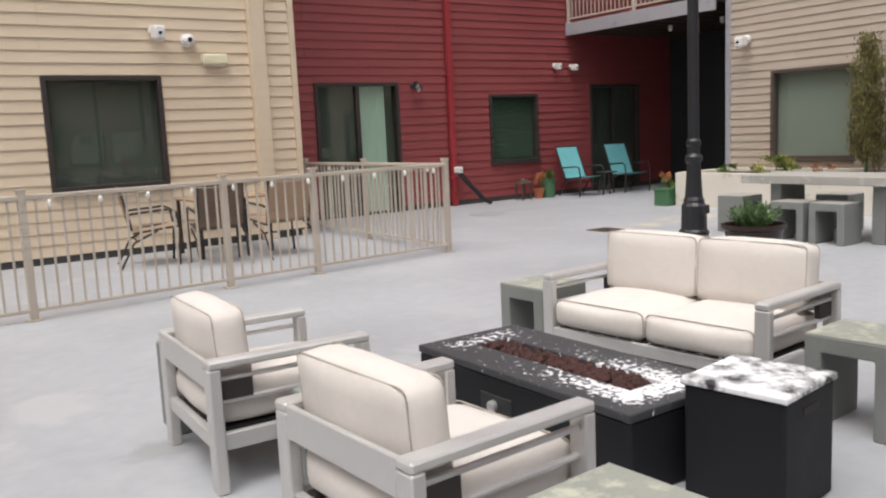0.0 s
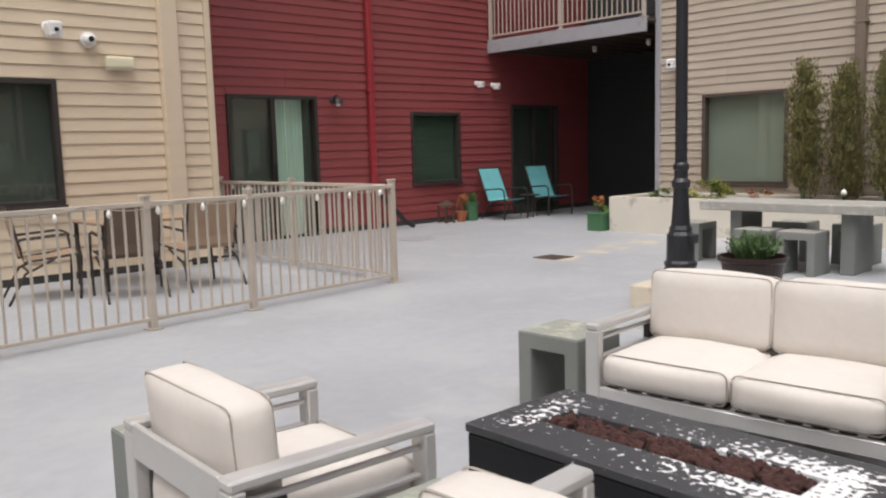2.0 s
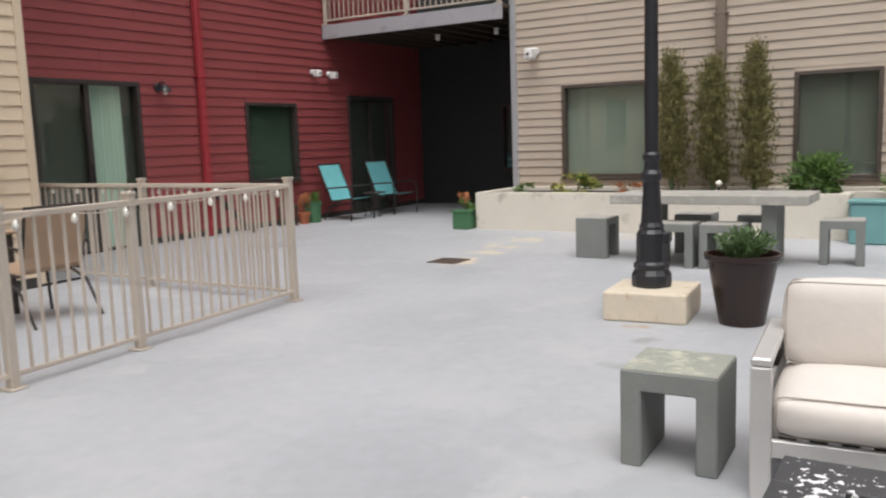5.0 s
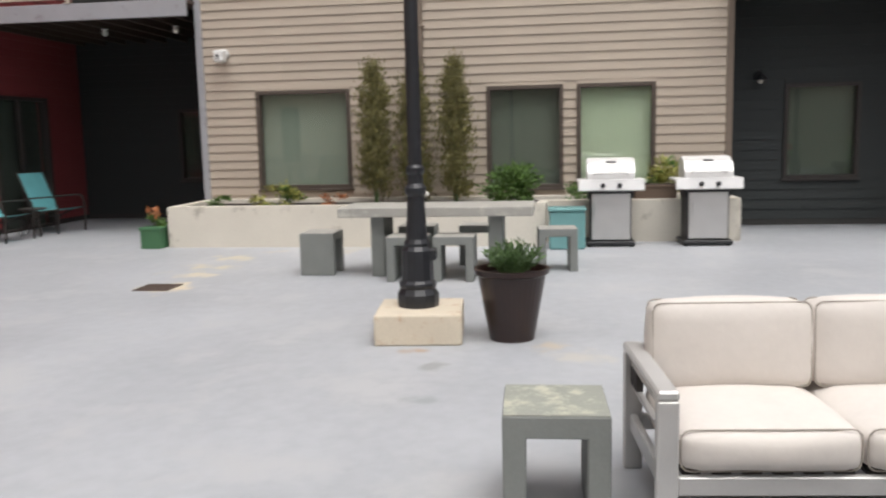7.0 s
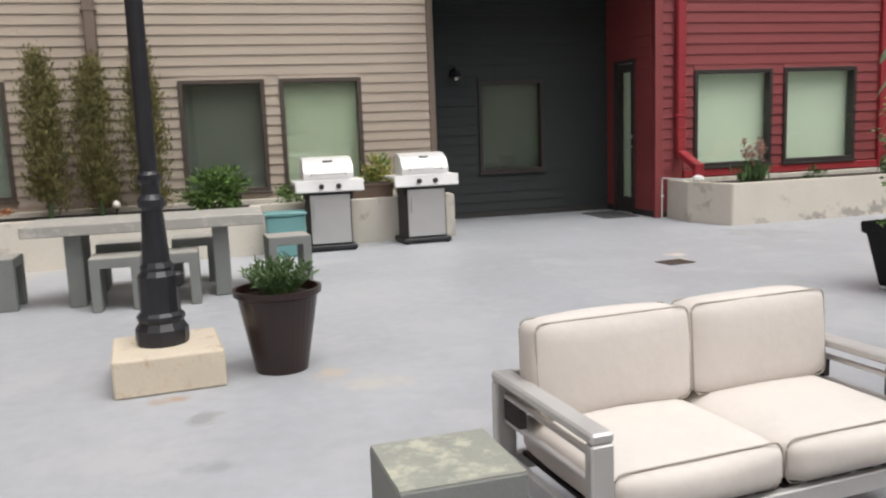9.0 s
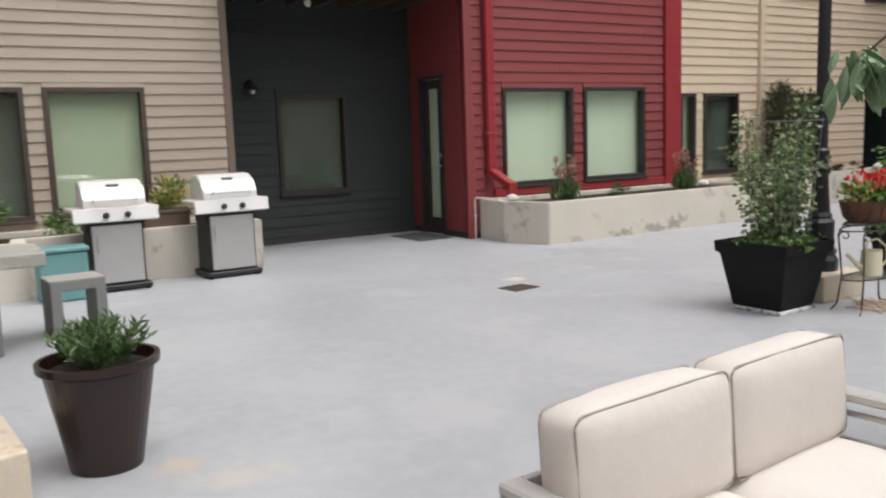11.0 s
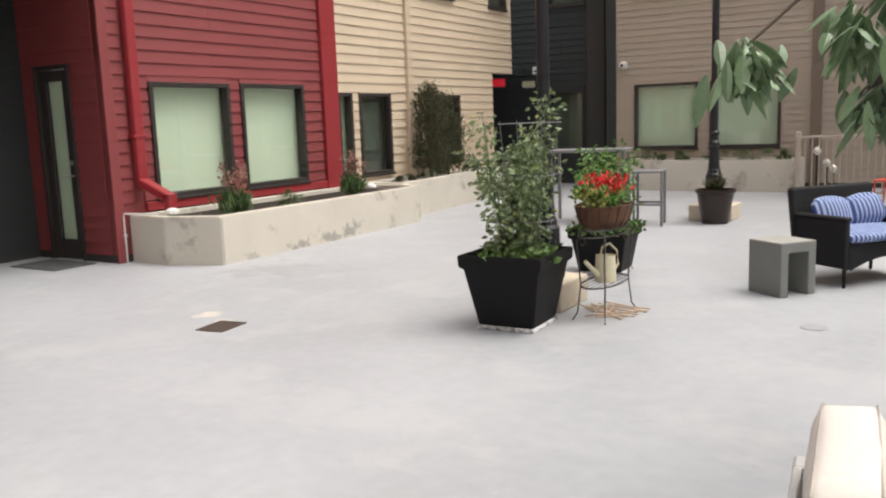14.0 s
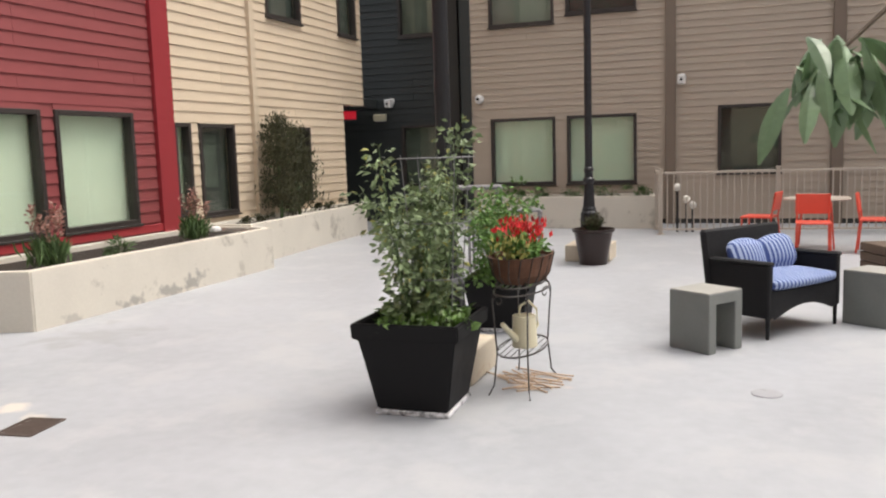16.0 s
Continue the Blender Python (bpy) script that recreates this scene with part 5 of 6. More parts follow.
def watering_can(m):
    ob = thing("watering_can", m, "cream enamel watering can on the stand's lower shelf", "watering can")
    part("body", lathe(bmesh.new(), [(0.075, 0), (0.08, 0.006), (0.072, 0.19), (0.075, 0.196), (0.065, 0.196), (0.06, 0.19)], 24), M_CAN, ob, smooth=False)
    part("spout", tube(bmesh.new(), [(0.06, 0, 0.05), (0.13, 0, 0.11), (0.19, 0, 0.17)], 0.02, 10, [0.024, 0.018, 0.014]), M_CAN, ob)
    part("handle", tube(bmesh.new(), [(0.05, 0, 0.19), (0.03, 0, 0.26), (-0.04, 0, 0.28), (-0.11, 0, 0.22), (-0.12, 0, 0.12), (-0.07, 0, 0.05)], 0.008, 8), M_CAN, ob)


watering_can(pose(6.24, -1.42, 0.257, 0, 0, 60))
st = random.Random(8)
ob = thing("dry_sticks", pose(6.2, -1.50, 0), "pale dry twigs lying on the floor under the stand", "twigs")
for k in range(26):
    x, y, a = st.uniform(-0.22, 0.2), st.uniform(-0.25, 0.22), st.uniform(-0.9, 0.9)
    l = st.uniform(0.12, 0.3)
    part("twig", tube(bmesh.new(), [(x, y, 0.008 + 0.003 * (k % 4)), (x + l * math.cos(a), y + l * math.sin(a), 0.008 + 0.003 * (k % 5))], 0.006, 5), M_STRAW, ob)


# ---- grills ----
def grill(m):
    """A two-burner gas grill facing -y."""
    ob = thing("gas_grill", m, "stainless steel gas grill with a closed lid on a black base", "grill", "gas grills")
    cab = part("cabinet", boxes(((-0.25, -0.21, 0.07), (0.25, 0.21, 0.70)), bev=0.006), M_DARKPLASTIC, ob)
    door = part("door", boxes(((-0.235, -0.228, 0.09), (0.235, -0.211, 0.665)), bev=0.006), M_STEEL, ob, "brushed steel cabinet door")
    part("door_handle", tube(bmesh.new(), [(-0.19, -0.228, 0.56), (-0.19, -0.255, 0.56), (-0.19, -0.255, 0.40), (-0.19, -0.228, 0.40)], 0.008, 8), M_STEEL, door)
    part("base", boxes(((-0.30, -0.25, 0.015), (0.30, 0.24, 0.07)), bev=0.012), M_DARKPLASTIC, ob)
    for x in (-0.26, 0.26):
        part("foot", lathe(bmesh.new(), [(0.028, 0), (0.028, 0.015)], 12, pose(x, -0.2, 0)), M_DARKPLASTIC, ob)
        part("foot", lathe(bmesh.new(), [(0.028, 0), (0.028, 0.015)], 12, pose(x, 0.2, 0)), M_DARKPLASTIC, ob)
    panel = part("control_panel", box(bmesh.new(), (-0.40, -0.025, 0), (0.40, 0.02, 0.14), 0.008, pose(0, -0.27, 0.70, -14)), M_STEELLID, ob, "bright steel control panel")
    for x in (-0.10, 0.10):
        part("knob", lathe(bmesh.new(), [(0.03, 0), (0.03, 0.02), (0.022, 0.03)], 18, pose(x, -0.295, 0.765, 76)), M_DARKPLASTIC, panel, "round steel-rimmed knob")
    for s in (-1, 1):
        a, b = sorted((s * 0.27, s * 0.41))
        part("side_shelf", boxes(((a, -0.26, 0.80), (b, 0.2, 0.835)), bev=0.008), M_STEELLID, ob)
        part("side_support", boxes(((s * 0.265 - 0.012, -0.19, 0.60), (s * 0.265 + 0.012, 0.15, 0.80)), bev=0.004), M_DARKPLASTIC, ob)
    bm = bmesh.new()
    prof = [(-0.25, 0.83), (-0.235, 0.93), (-0.17, 1.03), (-0.05, 1.09), (0.10, 1.10), (0.2, 1.04), (0.22, 0.83)]
    rows = [[bm.verts.new((x, y, z)) for y, z in prof] for x in (-0.29, 0.29)]
    for i in range(len(prof)):
        j = (i + 1) % len(prof)
        bm.faces.new([rows[0][i], rows[0][j], rows[1][j], rows[1][i]])
    bm.faces.new(rows[0])
    bm.faces.new(rows[1][::-1])
    bmesh.ops.bevel(bm, geom=bm.edges[:], offset=0.012, segments=2, affect="EDGES")
    lid = part("lid", bm, M_STEELLID, ob, "bright steel lid")
    part("lid_handle", tube(bmesh.new(), [(-0.2, -0.235, 0.90), (-0.2, -0.30, 0.915), (0.2, -0.30, 0.915), (0.2, -0.235, 0.90)], 0.013, 8), M_STEEL, lid)
    part("badge", box(bmesh.new(), (-0.06, -0.004, -0.014), (0.06, 0.004, 0.014), 0.002, pose(0, -0.155, 1.05, -38)), M_DARKPLASTIC, lid)
    return ob


g = grill(pose(11.49, 3.06, 0, 0, 0, -90))
copy_thing(g, pose(11.56, 1.89, 0, 0, 0, -88))
ob = thing("storage_bin", pose(11.17, 3.60, 0), "teal plastic bin standing between planter and grill", "bin")
part("body", boxes(((-0.15, -0.22, 0), (0.15, 0.22, 0.47)), bev=0.02), M_TEALBIN, ob)
part("lid", boxes(((-0.165, -0.235, 0.47), (0.165, 0.235, 0.51)), bev=0.01), M_TEALBIN, ob)
ob = thing("door_mat", pose(12.86, -1.32, 0, 0, 0, 0), "dark grey ribbed door mat", "door mat")
part("base", boxes(((-0.42, -0.27, 0), (0.42, 0.27, 0.012)), bev=0.004), M_MAT, ob)
for k in range(12):
    part("rib", boxes(((-0.39 + 0.067 * k, -0.24, 0.012), (-0.36 + 0.067 * k, 0.24, 0.017))), M_MAT, ob)


# ---- sling chairs ----
def sling_chair(m, w, seat_h, back_h, sling, frame_m, label, group, recline=25, depth=0.5, name="sling_chair"):
    """A tubular chair with a stretched sling, facing -y."""
    ob = thing(name, m, label, "chair", group)
    lean = math.tan(radians(recline))
    yb = depth / 2
    top = (yb + lean * (back_h - seat_h), back_h)
    for s in (-1, 1):
        x = s * w / 2
        part("side_tube", tube(bmesh.new(), [(x, -depth / 2, seat_h + 0.03), (x, yb, seat_h - 0.02), (x, yb + lean * 0.1, seat_h + 0.1), (x, *top)], 0.013, 8), frame_m, ob)
        xo = x + s * 0.035
        part("armrest", tube(bmesh.new(), [(xo, -depth / 2 + 0.02, 0), (xo, -depth / 2 - 0.01, seat_h), (xo, -depth / 2 + 0.02, seat_h + 0.2), (xo, -depth / 2 + 0.1, seat_h + 0.235), (xo, yb, seat_h + 0.21), (xo, yb + lean * 0.2, seat_h + 0.2)], 0.014, 8), frame_m, ob)
        part("back_leg", tube(bmesh.new(), [(xo, yb + 0.16, 0), (xo, yb, seat_h * 0.7), (xo, -0.02, seat_h)], 0.013, 8), frame_m, ob)
    part("cross_bar", tube(bmesh.new(), [(-w / 2, top[0], top[1]), (w / 2, top[0], top[1])], 0.013, 8), frame_m, ob)
    part("cross_bar", tube(bmesh.new(), [(-w / 2 - 0.035, yb - 0.04, seat_h * 0.72), (w / 2 + 0.035, yb - 0.04, seat_h * 0.72)], 0.011, 8), frame_m, ob)
    bm = bmesh.new()
    path = [(-depth / 2, seat_h + 0.035), (-depth / 4, seat_h + 0.012), (0, seat_h - 0.008), (yb - 0.04, seat_h - 0.012), (yb + 0.02, seat_h + 0.03), (yb + lean * 0.12, seat_h + 0.12), (yb + lean * (back_h - seat_h) * 0.6 + 0.012, seat_h + (back_h - seat_h) * 0.6), top]
    for off in (0.0, 0.006):
        rows = [[bm.verts.new((x, y + off, z + off)) for x in (-w / 2 + 0.008, w / 2 - 0.008)] for y, z in path]
        for r0, r1 in zip(rows, rows[1:]):
            bm.faces.new([r0[0], r0[1], r1[1], r1[0]])
    part("sling", bm, sling, ob)
    return ob


t1 = sling_chair(pose(12.2, 11.9, 0, 0, 0, -4), 0.54, 0.36, 0.98, M_TEAL, M_BRONZE, "turquoise sling lounge chair with dark bronze frame", "turquoise chairs")
copy_thing(t1, pose(13.42, 11.8, 0, 0, 0, -10))
ob = thing("side_table", pose(12.80, 11.85, 0), "small dark round side table between turquoise chairs", "side table")
part("top", lathe(bmesh.new(), [(0.2, 0.42), (0.21, 0.435), (0.2, 0.445)], 24), M_BRONZE, ob)
for k in range(3):
    a = k * 2.09
    part("leg", tube(bmesh.new(), [(0.19 * math.cos(a), 0.19 * math.sin(a), 0), (0.13 * math.cos(a), 0.13 * math.sin(a), 0.42)], 0.011, 8), M_BRONZE, ob)

d1 = sling_chair(pose(3.15, 9.75, 0, 0, 0, 80), 0.52, 0.42, 0.92, M_TANSLING, M_BRONZE, "tan sling patio chair with bronze frame inside the fence", "patio chairs", 12)
sling_chair(pose(3.72, 9.2, 0, 0, 0, 172), 0.50, 0.42, 0.92, M_DARKSLING, M_BRONZE, "brown sling patio chair with bronze frame inside the fence", "patio chairs", 12)
sling_chair(pose(4.5, 9.24, 0, 0, 0, 184), 0.56, 0.42, 0.94, M_TANSLING, M_BRONZE, "tan sling patio chair pulled up to the patio table", "patio chairs", 12)
ob = thing("patio_table", pose(4.1, 10.0, 0), "square bronze patio table inside the fence", "table")
part("tabletop", boxes(((-0.5, -0.45, 0.69), (0.5, 0.45, 0.72)), bev=0.008), M_TANSLING, ob)
for x in (-0.44, 0.44):
    for y in (-0.4, 0.4):
        part("leg", boxes(((x - 0.02, y - 0.02, 0), (x + 0.02, y + 0.02, 0.69)), bev=0.004), M_BRONZE, ob)


# ---- wicker settee ----
def settee(m):
    """Black wicker settee, facing -y."""
    ob = thing("wicker_settee", m, "black wicker settee with blue striped cushions", "sofa")
    w, d = 0.465, 0.27
    for s in (-1, 1):
        a, b = sorted((s * w, s * (w - 0.06)))
        part("arm", boxes(((a, -d, 0.16), (b, d, 0.56)), ((a - 0.008, -d - 0.01, 0.555), (b + 0.008, d, 0.585)), bev=0.012), M_WICKER, ob)
        for y in (-d + 0.025, d - 0.02):
            part("leg", tube(bmesh.new(), [(s * (w - 0.03), y, 0), (s * (w - 0.03), y, 0.3)], 0.02, 8, [0.014, 0.02]), M_WICKER, ob)
    bm = bmesh.new()
    n = 14
    for off in (-d, -d + 0.03):
        lo = [(-w + 0.06 + (2 * w - 0.12) * k / n, 0.14 + 0.09 * math.sin(math.pi * k / n)) for k in range(n + 1)]
        for p, q in zip(lo, lo[1:]):
            bm.faces.new([bm.verts.new((p[0], off, p[1])), bm.verts.new((q[0], off, q[1])), bm.verts.new((q[0], off, 0.36)), bm.verts.new((p[0], off, 0.36))])
    part("front_apron", bm, M_WICKER, ob)
    part("seat", boxes(((-w + 0.06, -d + 0.03, 0.29), (w - 0.06, d - 0.03, 0.36)), bev=0.01), M_WICKER, ob)
    part("backrest", box(bmesh.new(), (-w - 0.02, -0.03, 0), (w + 0.02, 0.03, 0.60), 0.02, pose(0, d - 0.02, 0.2, -8)), M_WICKER, ob)
    c = part("seat_cushion", pad(bmesh.new(), (-w + 0.065, -d - 0.02, 0.36), (w - 0.065, d - 0.08, 0.45), 0.04, 0.025), M_BLUE, ob, "blue striped seat cushion", smooth=True)
    for x, t in ((-0.19, 3), (0.18, -5)):
        part("pillow", pad(bmesh.new(), (-0.185, -0.055, -0.12), (0.185, 0.055, 0.12), 0.045, 0.03, m=pose(x, 0.13, 0.575, -22, t, t)), M_BLUE, ob, "blue striped throw pillow", smooth=True)
    return ob


settee(pose(4.735, -3.53, 0, 0, 0, 233.5))
concrete_stool(pose(5.225, -2.71, 0, 0, 0, 233), 0.36, 0.36, 0.43, 0.08, M_TABLETOP, "grey concrete portal stool beside the wicker settee")
concrete_stool(pose(3.96, -3.83, 0, 0, 0, 233), 0.36, 0.38, 0.43, 0.08, M_TABLETOP, "grey concrete portal stool beyond the wicker settee")


# ---- coral table set, bar set ----
def metal_chair(m):
    ob = thing("metal_chair", m, "coral red metal cafe chair with a flat back panel", "chair", "coral chairs")
    for s in (-1, 1):
        part("front_leg", tube(bmesh.new(), [(s * 0.2, -0.2, 0), (s * 0.19, -0.19, 0.42)], 0.012, 8), M_CORAL, ob)
        part("back_leg", tube(bmesh.new(), [(s * 0.2, 0.24, 0), (s * 0.19, 0.2, 0.42), (s * 0.19, 0.25, 0.76)], 0.012, 8), M_CORAL, ob)
    part("seat", boxes(((-0.21, -0.21, 0.415), (0.21, 0.21, 0.44)), bev=0.008), M_CORAL, ob)
    part("backrest", box(bmesh.new(), (-0.21, -0.008, 0), (0.21, 0.008, 0.26), 0.006, pose(0, 0.222, 0.52, -8)), M_CORAL, ob)
    return ob


mc = metal_chair(pose(4.15, -8.05, 0, 0, 0, 178))
copy_thing(mc, pose(4.78, -9.0, 0, 0, 0, 75))
copy_thing(mc, pose(3.35, -8.5, 0, 0, 0, -100))
ob = thing("cafe_table", pose(4.05, -8.95, 0), "round pale cafe table with coral legs", "table")
part("tabletop", lathe(bmesh.new(), [(0.42, 0.66), (0.43, 0.675), (0.42, 0.69)], 30), M_FENCE, ob)
for k in range(4):
    a = k * 1.571 + 0.7
    part("leg", tube(bmesh.new(), [(0.32 * math.cos(a), 0.32 * math.sin(a), 0), (0.25 * math.cos(a), 0.25 * math.sin(a), 0.66)], 0.012, 8), M_CORAL, ob)
ob = thing("storage_box", pose(3.45, -6.1, 0, 0, 0, 20), "dark slatted storage box near the coral chairs", "box")
for k in range(4):
    part("slat", boxes(((-0.3, -0.25, 0.1 * k), (0.3, 0.25, 0.1 * k + 0.09)), bev=0.006), M_DARKSLING, ob)


def bar_stool(m):
    ob = thing("bar_stool", m, "grey metal bar stool with a low seat frame", "stool", "bar stools")
    for x in (-0.18, 0.18):
        for y in (-0.18, 0.18):
            part("leg", boxes(((x - 0.017, y - 0.017, 0), (x + 0.017, y + 0.017, 0.70)), bev=0.003), M_GREYBAR, ob)
    part("seat", boxes(((-0.2, -0.2, 0.70), (0.2, 0.2, 0.73)), bev=0.006), M_GREYBAR, ob)
    for y in (-0.18, 0.18):
        part("foot_rail", boxes(((-0.163, y - 0.012, 0.27), (0.163, y + 0.012, 0.30)), bev=0.003), M_GREYBAR, ob)
    return ob


bs = bar_stool(pose(7.55, -6.6, 0, 0, 0, 10))
copy_thing(bs, pose(7.95, -6.2, 0, 0, 0, 10))
ob = thing("bar_table", pose(8.45, -6.75, 0, 0, 0, 10), "tall grey metal bar table", "table")
part("tabletop", boxes(((-0.55, -0.3, 0.98), (0.55, 0.3, 1.02)), bev=0.006), M_GREYBAR, ob)
for x in (-0.5, 0.5):
    for y in (-0.25, 0.25):
        part("leg", boxes(((x - 0.02, y - 0.02, 0), (x + 0.02, y + 0.02, 0.98)), bev=0.004), M_GREYBAR, ob)

# ---- planting ----
rng = random.Random(33)


def cypress(x, y, z0, h, r, material, label, n=7200, seed=1):
    """A narrow column of small upright leaves with an uneven outline."""
    rg = random.Random(seed)
    spots, stems = [], [([(0, 0, 0), (0.02, 0, h * 0.4), (0, 0.01, h * 0.75), (0, 0, h * 0.95)], 0.03)]
    for k in range(110):
        t = rg.uniform(0.08, 1.0)
        a = rg.uniform(0, 6.28)
        rr = r * (0.55 + 0.6 * math.sin(math.pi * min(1, t * 0.75 + 0.2))) * rg.uniform(0.6, 1.15) * (1.0 if t < 0.85 else (1.05 - t) / 0.2)
        base = Vector((0, 0, h * t * 0.85))
        tip = Vector((rr * math.cos(a), rr * math.sin(a), h * t))
        stems.append(([base, base.lerp(tip, 0.5), tip], 0.007))
        for _ in range(n // 110):
            u = rg.uniform(0.25, 1.05)
            p = base.lerp(tip, u) + Vector((rg.gauss(0, 0.05), rg.gauss(0, 0.05), rg.gauss(0, 0.06)))
            spots.append((p, (math.cos(a) * 0.3, math.sin(a) * 0.3, 1.0)))
    return plant("columnar_shrub", pose(x, y, z0), spots, 0.06, material, label, "shrub", stems[:5] + stems[5:40], rg, "columnar shrubs", 0.35, 0.4, 0.5)


cypress(12.3, 6.24, 0.49, 1.95, 0.205, L_CYPRESS, "tall narrow olive-green columnar shrub in the planter", seed=1)
cypress(12.35, 5.68, 0.49, 1.90, 0.215, L_CYPRESS, "tall narrow olive-green columnar shrub in the planter", seed=2)
cypress(12.3, 5.11, 0.49, 1.96, 0.20, L_CYPRESS, "tall narrow olive-green columnar shrub in the planter", seed=3)
cypress(11.85, -7.95, 0.50, 1.62, 0.34, L_SHRUB, "broad dark columnar shrub in the corner planter", 5600, 4)
cypress(11.9, -8.6, 0.50, 1.4, 0.3, L_SHRUB, "broad dark columnar shrub in the corner planter", 4600, 5)


def bush(x, y, z0, rx, ry, rz, n, size, material, label, narrow=0.45, extra=()):
    return plant("bush", pose(x, y, z0), blob_spots(n, (0, 0, rz * 0.75), (rx, ry, rz), rng, 0.35, -0.7), size, material, label, "shrub", [([(0, 0, 0), (0.01, 0, rz * 0.5), (0, 0, rz)], 0.012)], rng, narrow=narrow, extra=extra)


bush(12.2, 8.55, 0.49, 0.16, 0.16, 0.10, 220, 0.05, L_BUSH, "small green plant in the long planter")
bush(12.2, 7.62, 0.49, 0.24, 0.32, 0.17, 520, 0.06, L_YELLOW, "low yellow-green plant in the long planter", extra=[("green_leaves", blob_spots(260, (0, 0, 0.1), (0.24, 0.3, 0.15), rng, 0.3), 0.06, L_BUSH, 0.45, 0.3, "")])
bush(12.2, 6.85, 0.49, 0.14, 0.2, 0.09, 200, 0.05, L_ORANGE, "low orange-brown plant in the long planter")
bush(12.2, 4.32, 0.49, 0.26, 0.36, 0.27, 1900, 0.07, L_BUSH, "round bright green bush in the long planter")
bush(12.3, 3.35, 0.49, 0.2, 0.2, 0.28, 380, 0.06, L_BUSH, "green bush behind the grill")
bush(12.2, 2.35, 0.49, 0.2, 0.22, 0.32, 560, 0.06, L_BUSH, "green and yellow bush between the grills", extra=[("yellow_leaves", blob_spots(700, (0, -0.15, 0.27), (0.2, 0.26, 0.28), rng, 0.4), 0.07, L_YELLOW, 0.45, 0.3, "yellowing leaves")])


ob = thing("flower_box", pose(11.97, 2.45, 0.49), "dark brown low flower box on the planter between the grills", "planter")
part("box", boxes(((-0.1, -0.27, 0), (0.1, 0.27, 0.22)), ((-0.11, -0.28, 0.2), (0.11, 0.28, 0.24)), bev=0.006), M_DARKSLING, ob)
part("soil", boxes(((-0.09, -0.26, 0.24), (0.09, 0.26, 0.247))), M_SOIL, ob)
ob = thing("garden_light", pose(11.75, 5.45, 0.49), "small white globe garden light in the planter", "garden light", "globe garden lights")
part("stake", tube(bmesh.new(), [(0, 0, 0), (0, 0, 0.13)], 0.012, 8), M_DARKPLASTIC, ob)
part("globe", lathe(bmesh.new(), [(0.015, 0.12), (0.04, 0.15), (0.04, 0.18), (0.012, 0.21)], 14), M_BULB, ob, smooth=True)


def spike_plant(x, y, z0, h, label):
    """Grass-like leaves with a few dry pinkish flower spikes."""
    green = [(Vector((rng.gauss(0, 0.07), rng.gauss(0, 0.07), rng.uniform(0, 0.14))), (rng.gauss(0, 0.35), rng.gauss(0, 0.35), 1)) for _ in range(260)]
    pink = []
    stems = []
    for _ in range(8):
        a = Vector((rng.gauss(0, 0.05), rng.gauss(0, 0.05), 0))
        tip = a + Vector((rng.gauss(0, 0.12), rng.gauss(0, 0.12), h * rng.uniform(0.7, 1.05)))
        stems.append(([a, a.lerp(tip, 0.5), tip], 0.004))
        for _ in range(40):
            pink.append((a.lerp(tip, rng.uniform(0.55, 1.0)) + Vector((rng.gauss(0, 0.015), rng.gauss(0, 0.015), 0)), (rng.gauss(0, 1), rng.gauss(0, 1), 0.5)))
    plant("spiky_plant", pose(x, y, z0), green, 0.2, L_GRASSY, label, "plant", stems, rng, narrow=0.12, up=0.3, tilt=0.3, extra=[("flower_spike", pink, 0.045, L_PINK, 0.5, 0.3, "dry pinkish flower spikes")])


spike_plant(11.15, -2.55, 0.48, 0.6, "tufted plant with dry pink spikes in the planter")
spike_plant(11.3, -4.95, 0.48, 0.62, "tufted plant with dry pink spikes in the planter")
bush(11.2, -3.55, 0.48, 0.12, 0.12, 0.14, 240, 0.09, L_GRASSY, "small green tuft in the planter", 0.15)
for x, y in ((11.75, -6.9), (11.8, -7.35), (11.85, -9.2), (11.9, -9.8), (11.9, -10.3)):
    bush(x, y, 0.5, 0.16, 0.16, 0.09, 220, 0.05, L_SHRUB, "low dark green plant in the corner planter")
for x, r in ((9.2, 0.28), (8.6, 0.2), (8.0, 0.25), (7.3, 0.3), (6.8, 0.15)):
    bush(x, -12.1, 0.52, r, 0.16, 0.15, 300, 0.07, L_GRASSY, "low grassy green plant in the far planter", 0.2)
for x, y, z in ((11.55, -1.98, 0.54), (11.3, -5.4, 0.54), (11.5, -10.3, 0.57)):
    ob = link_mesh("white_stone", lathe(bmesh.new(), [(0.05, 0), (0.085, 0.025), (0.075, 0.06), (0.03, 0.085)], 9), M_WHITE)
    ob.matrix_world = pose(x, y, z)
    tagged(ob, "white painted stone on the planter edge", "stone", "white stones")

# small pots by the red wall and the planter end
round_pot(pose(11.35, 12.3, 0), 0.08, 0.11, 0.2, M_TERRACOTTA, "small terracotta pot by the red wall", "small pots")
bush(11.35, 12.3, 0.17, 0.1, 0.1, 0.2, 220, 0.06, L_ORANGE, "orange flowers in a terracotta pot")
round_pot(pose(11.62, 12.32, 0), 0.13, 0.15, 0.36, M_GREENPOT, "green glazed round pot by the red wall", "small pots")
bush(11.62, 12.32, 0.32, 0.16, 0.16, 0.14, 260, 0.06, L_BUSH, "leafy plant in a green pot")
ob = thing("wooden_lantern", pose(10.98, 12.32, 0), "dark wooden lantern box standing by the red wall", "lantern")
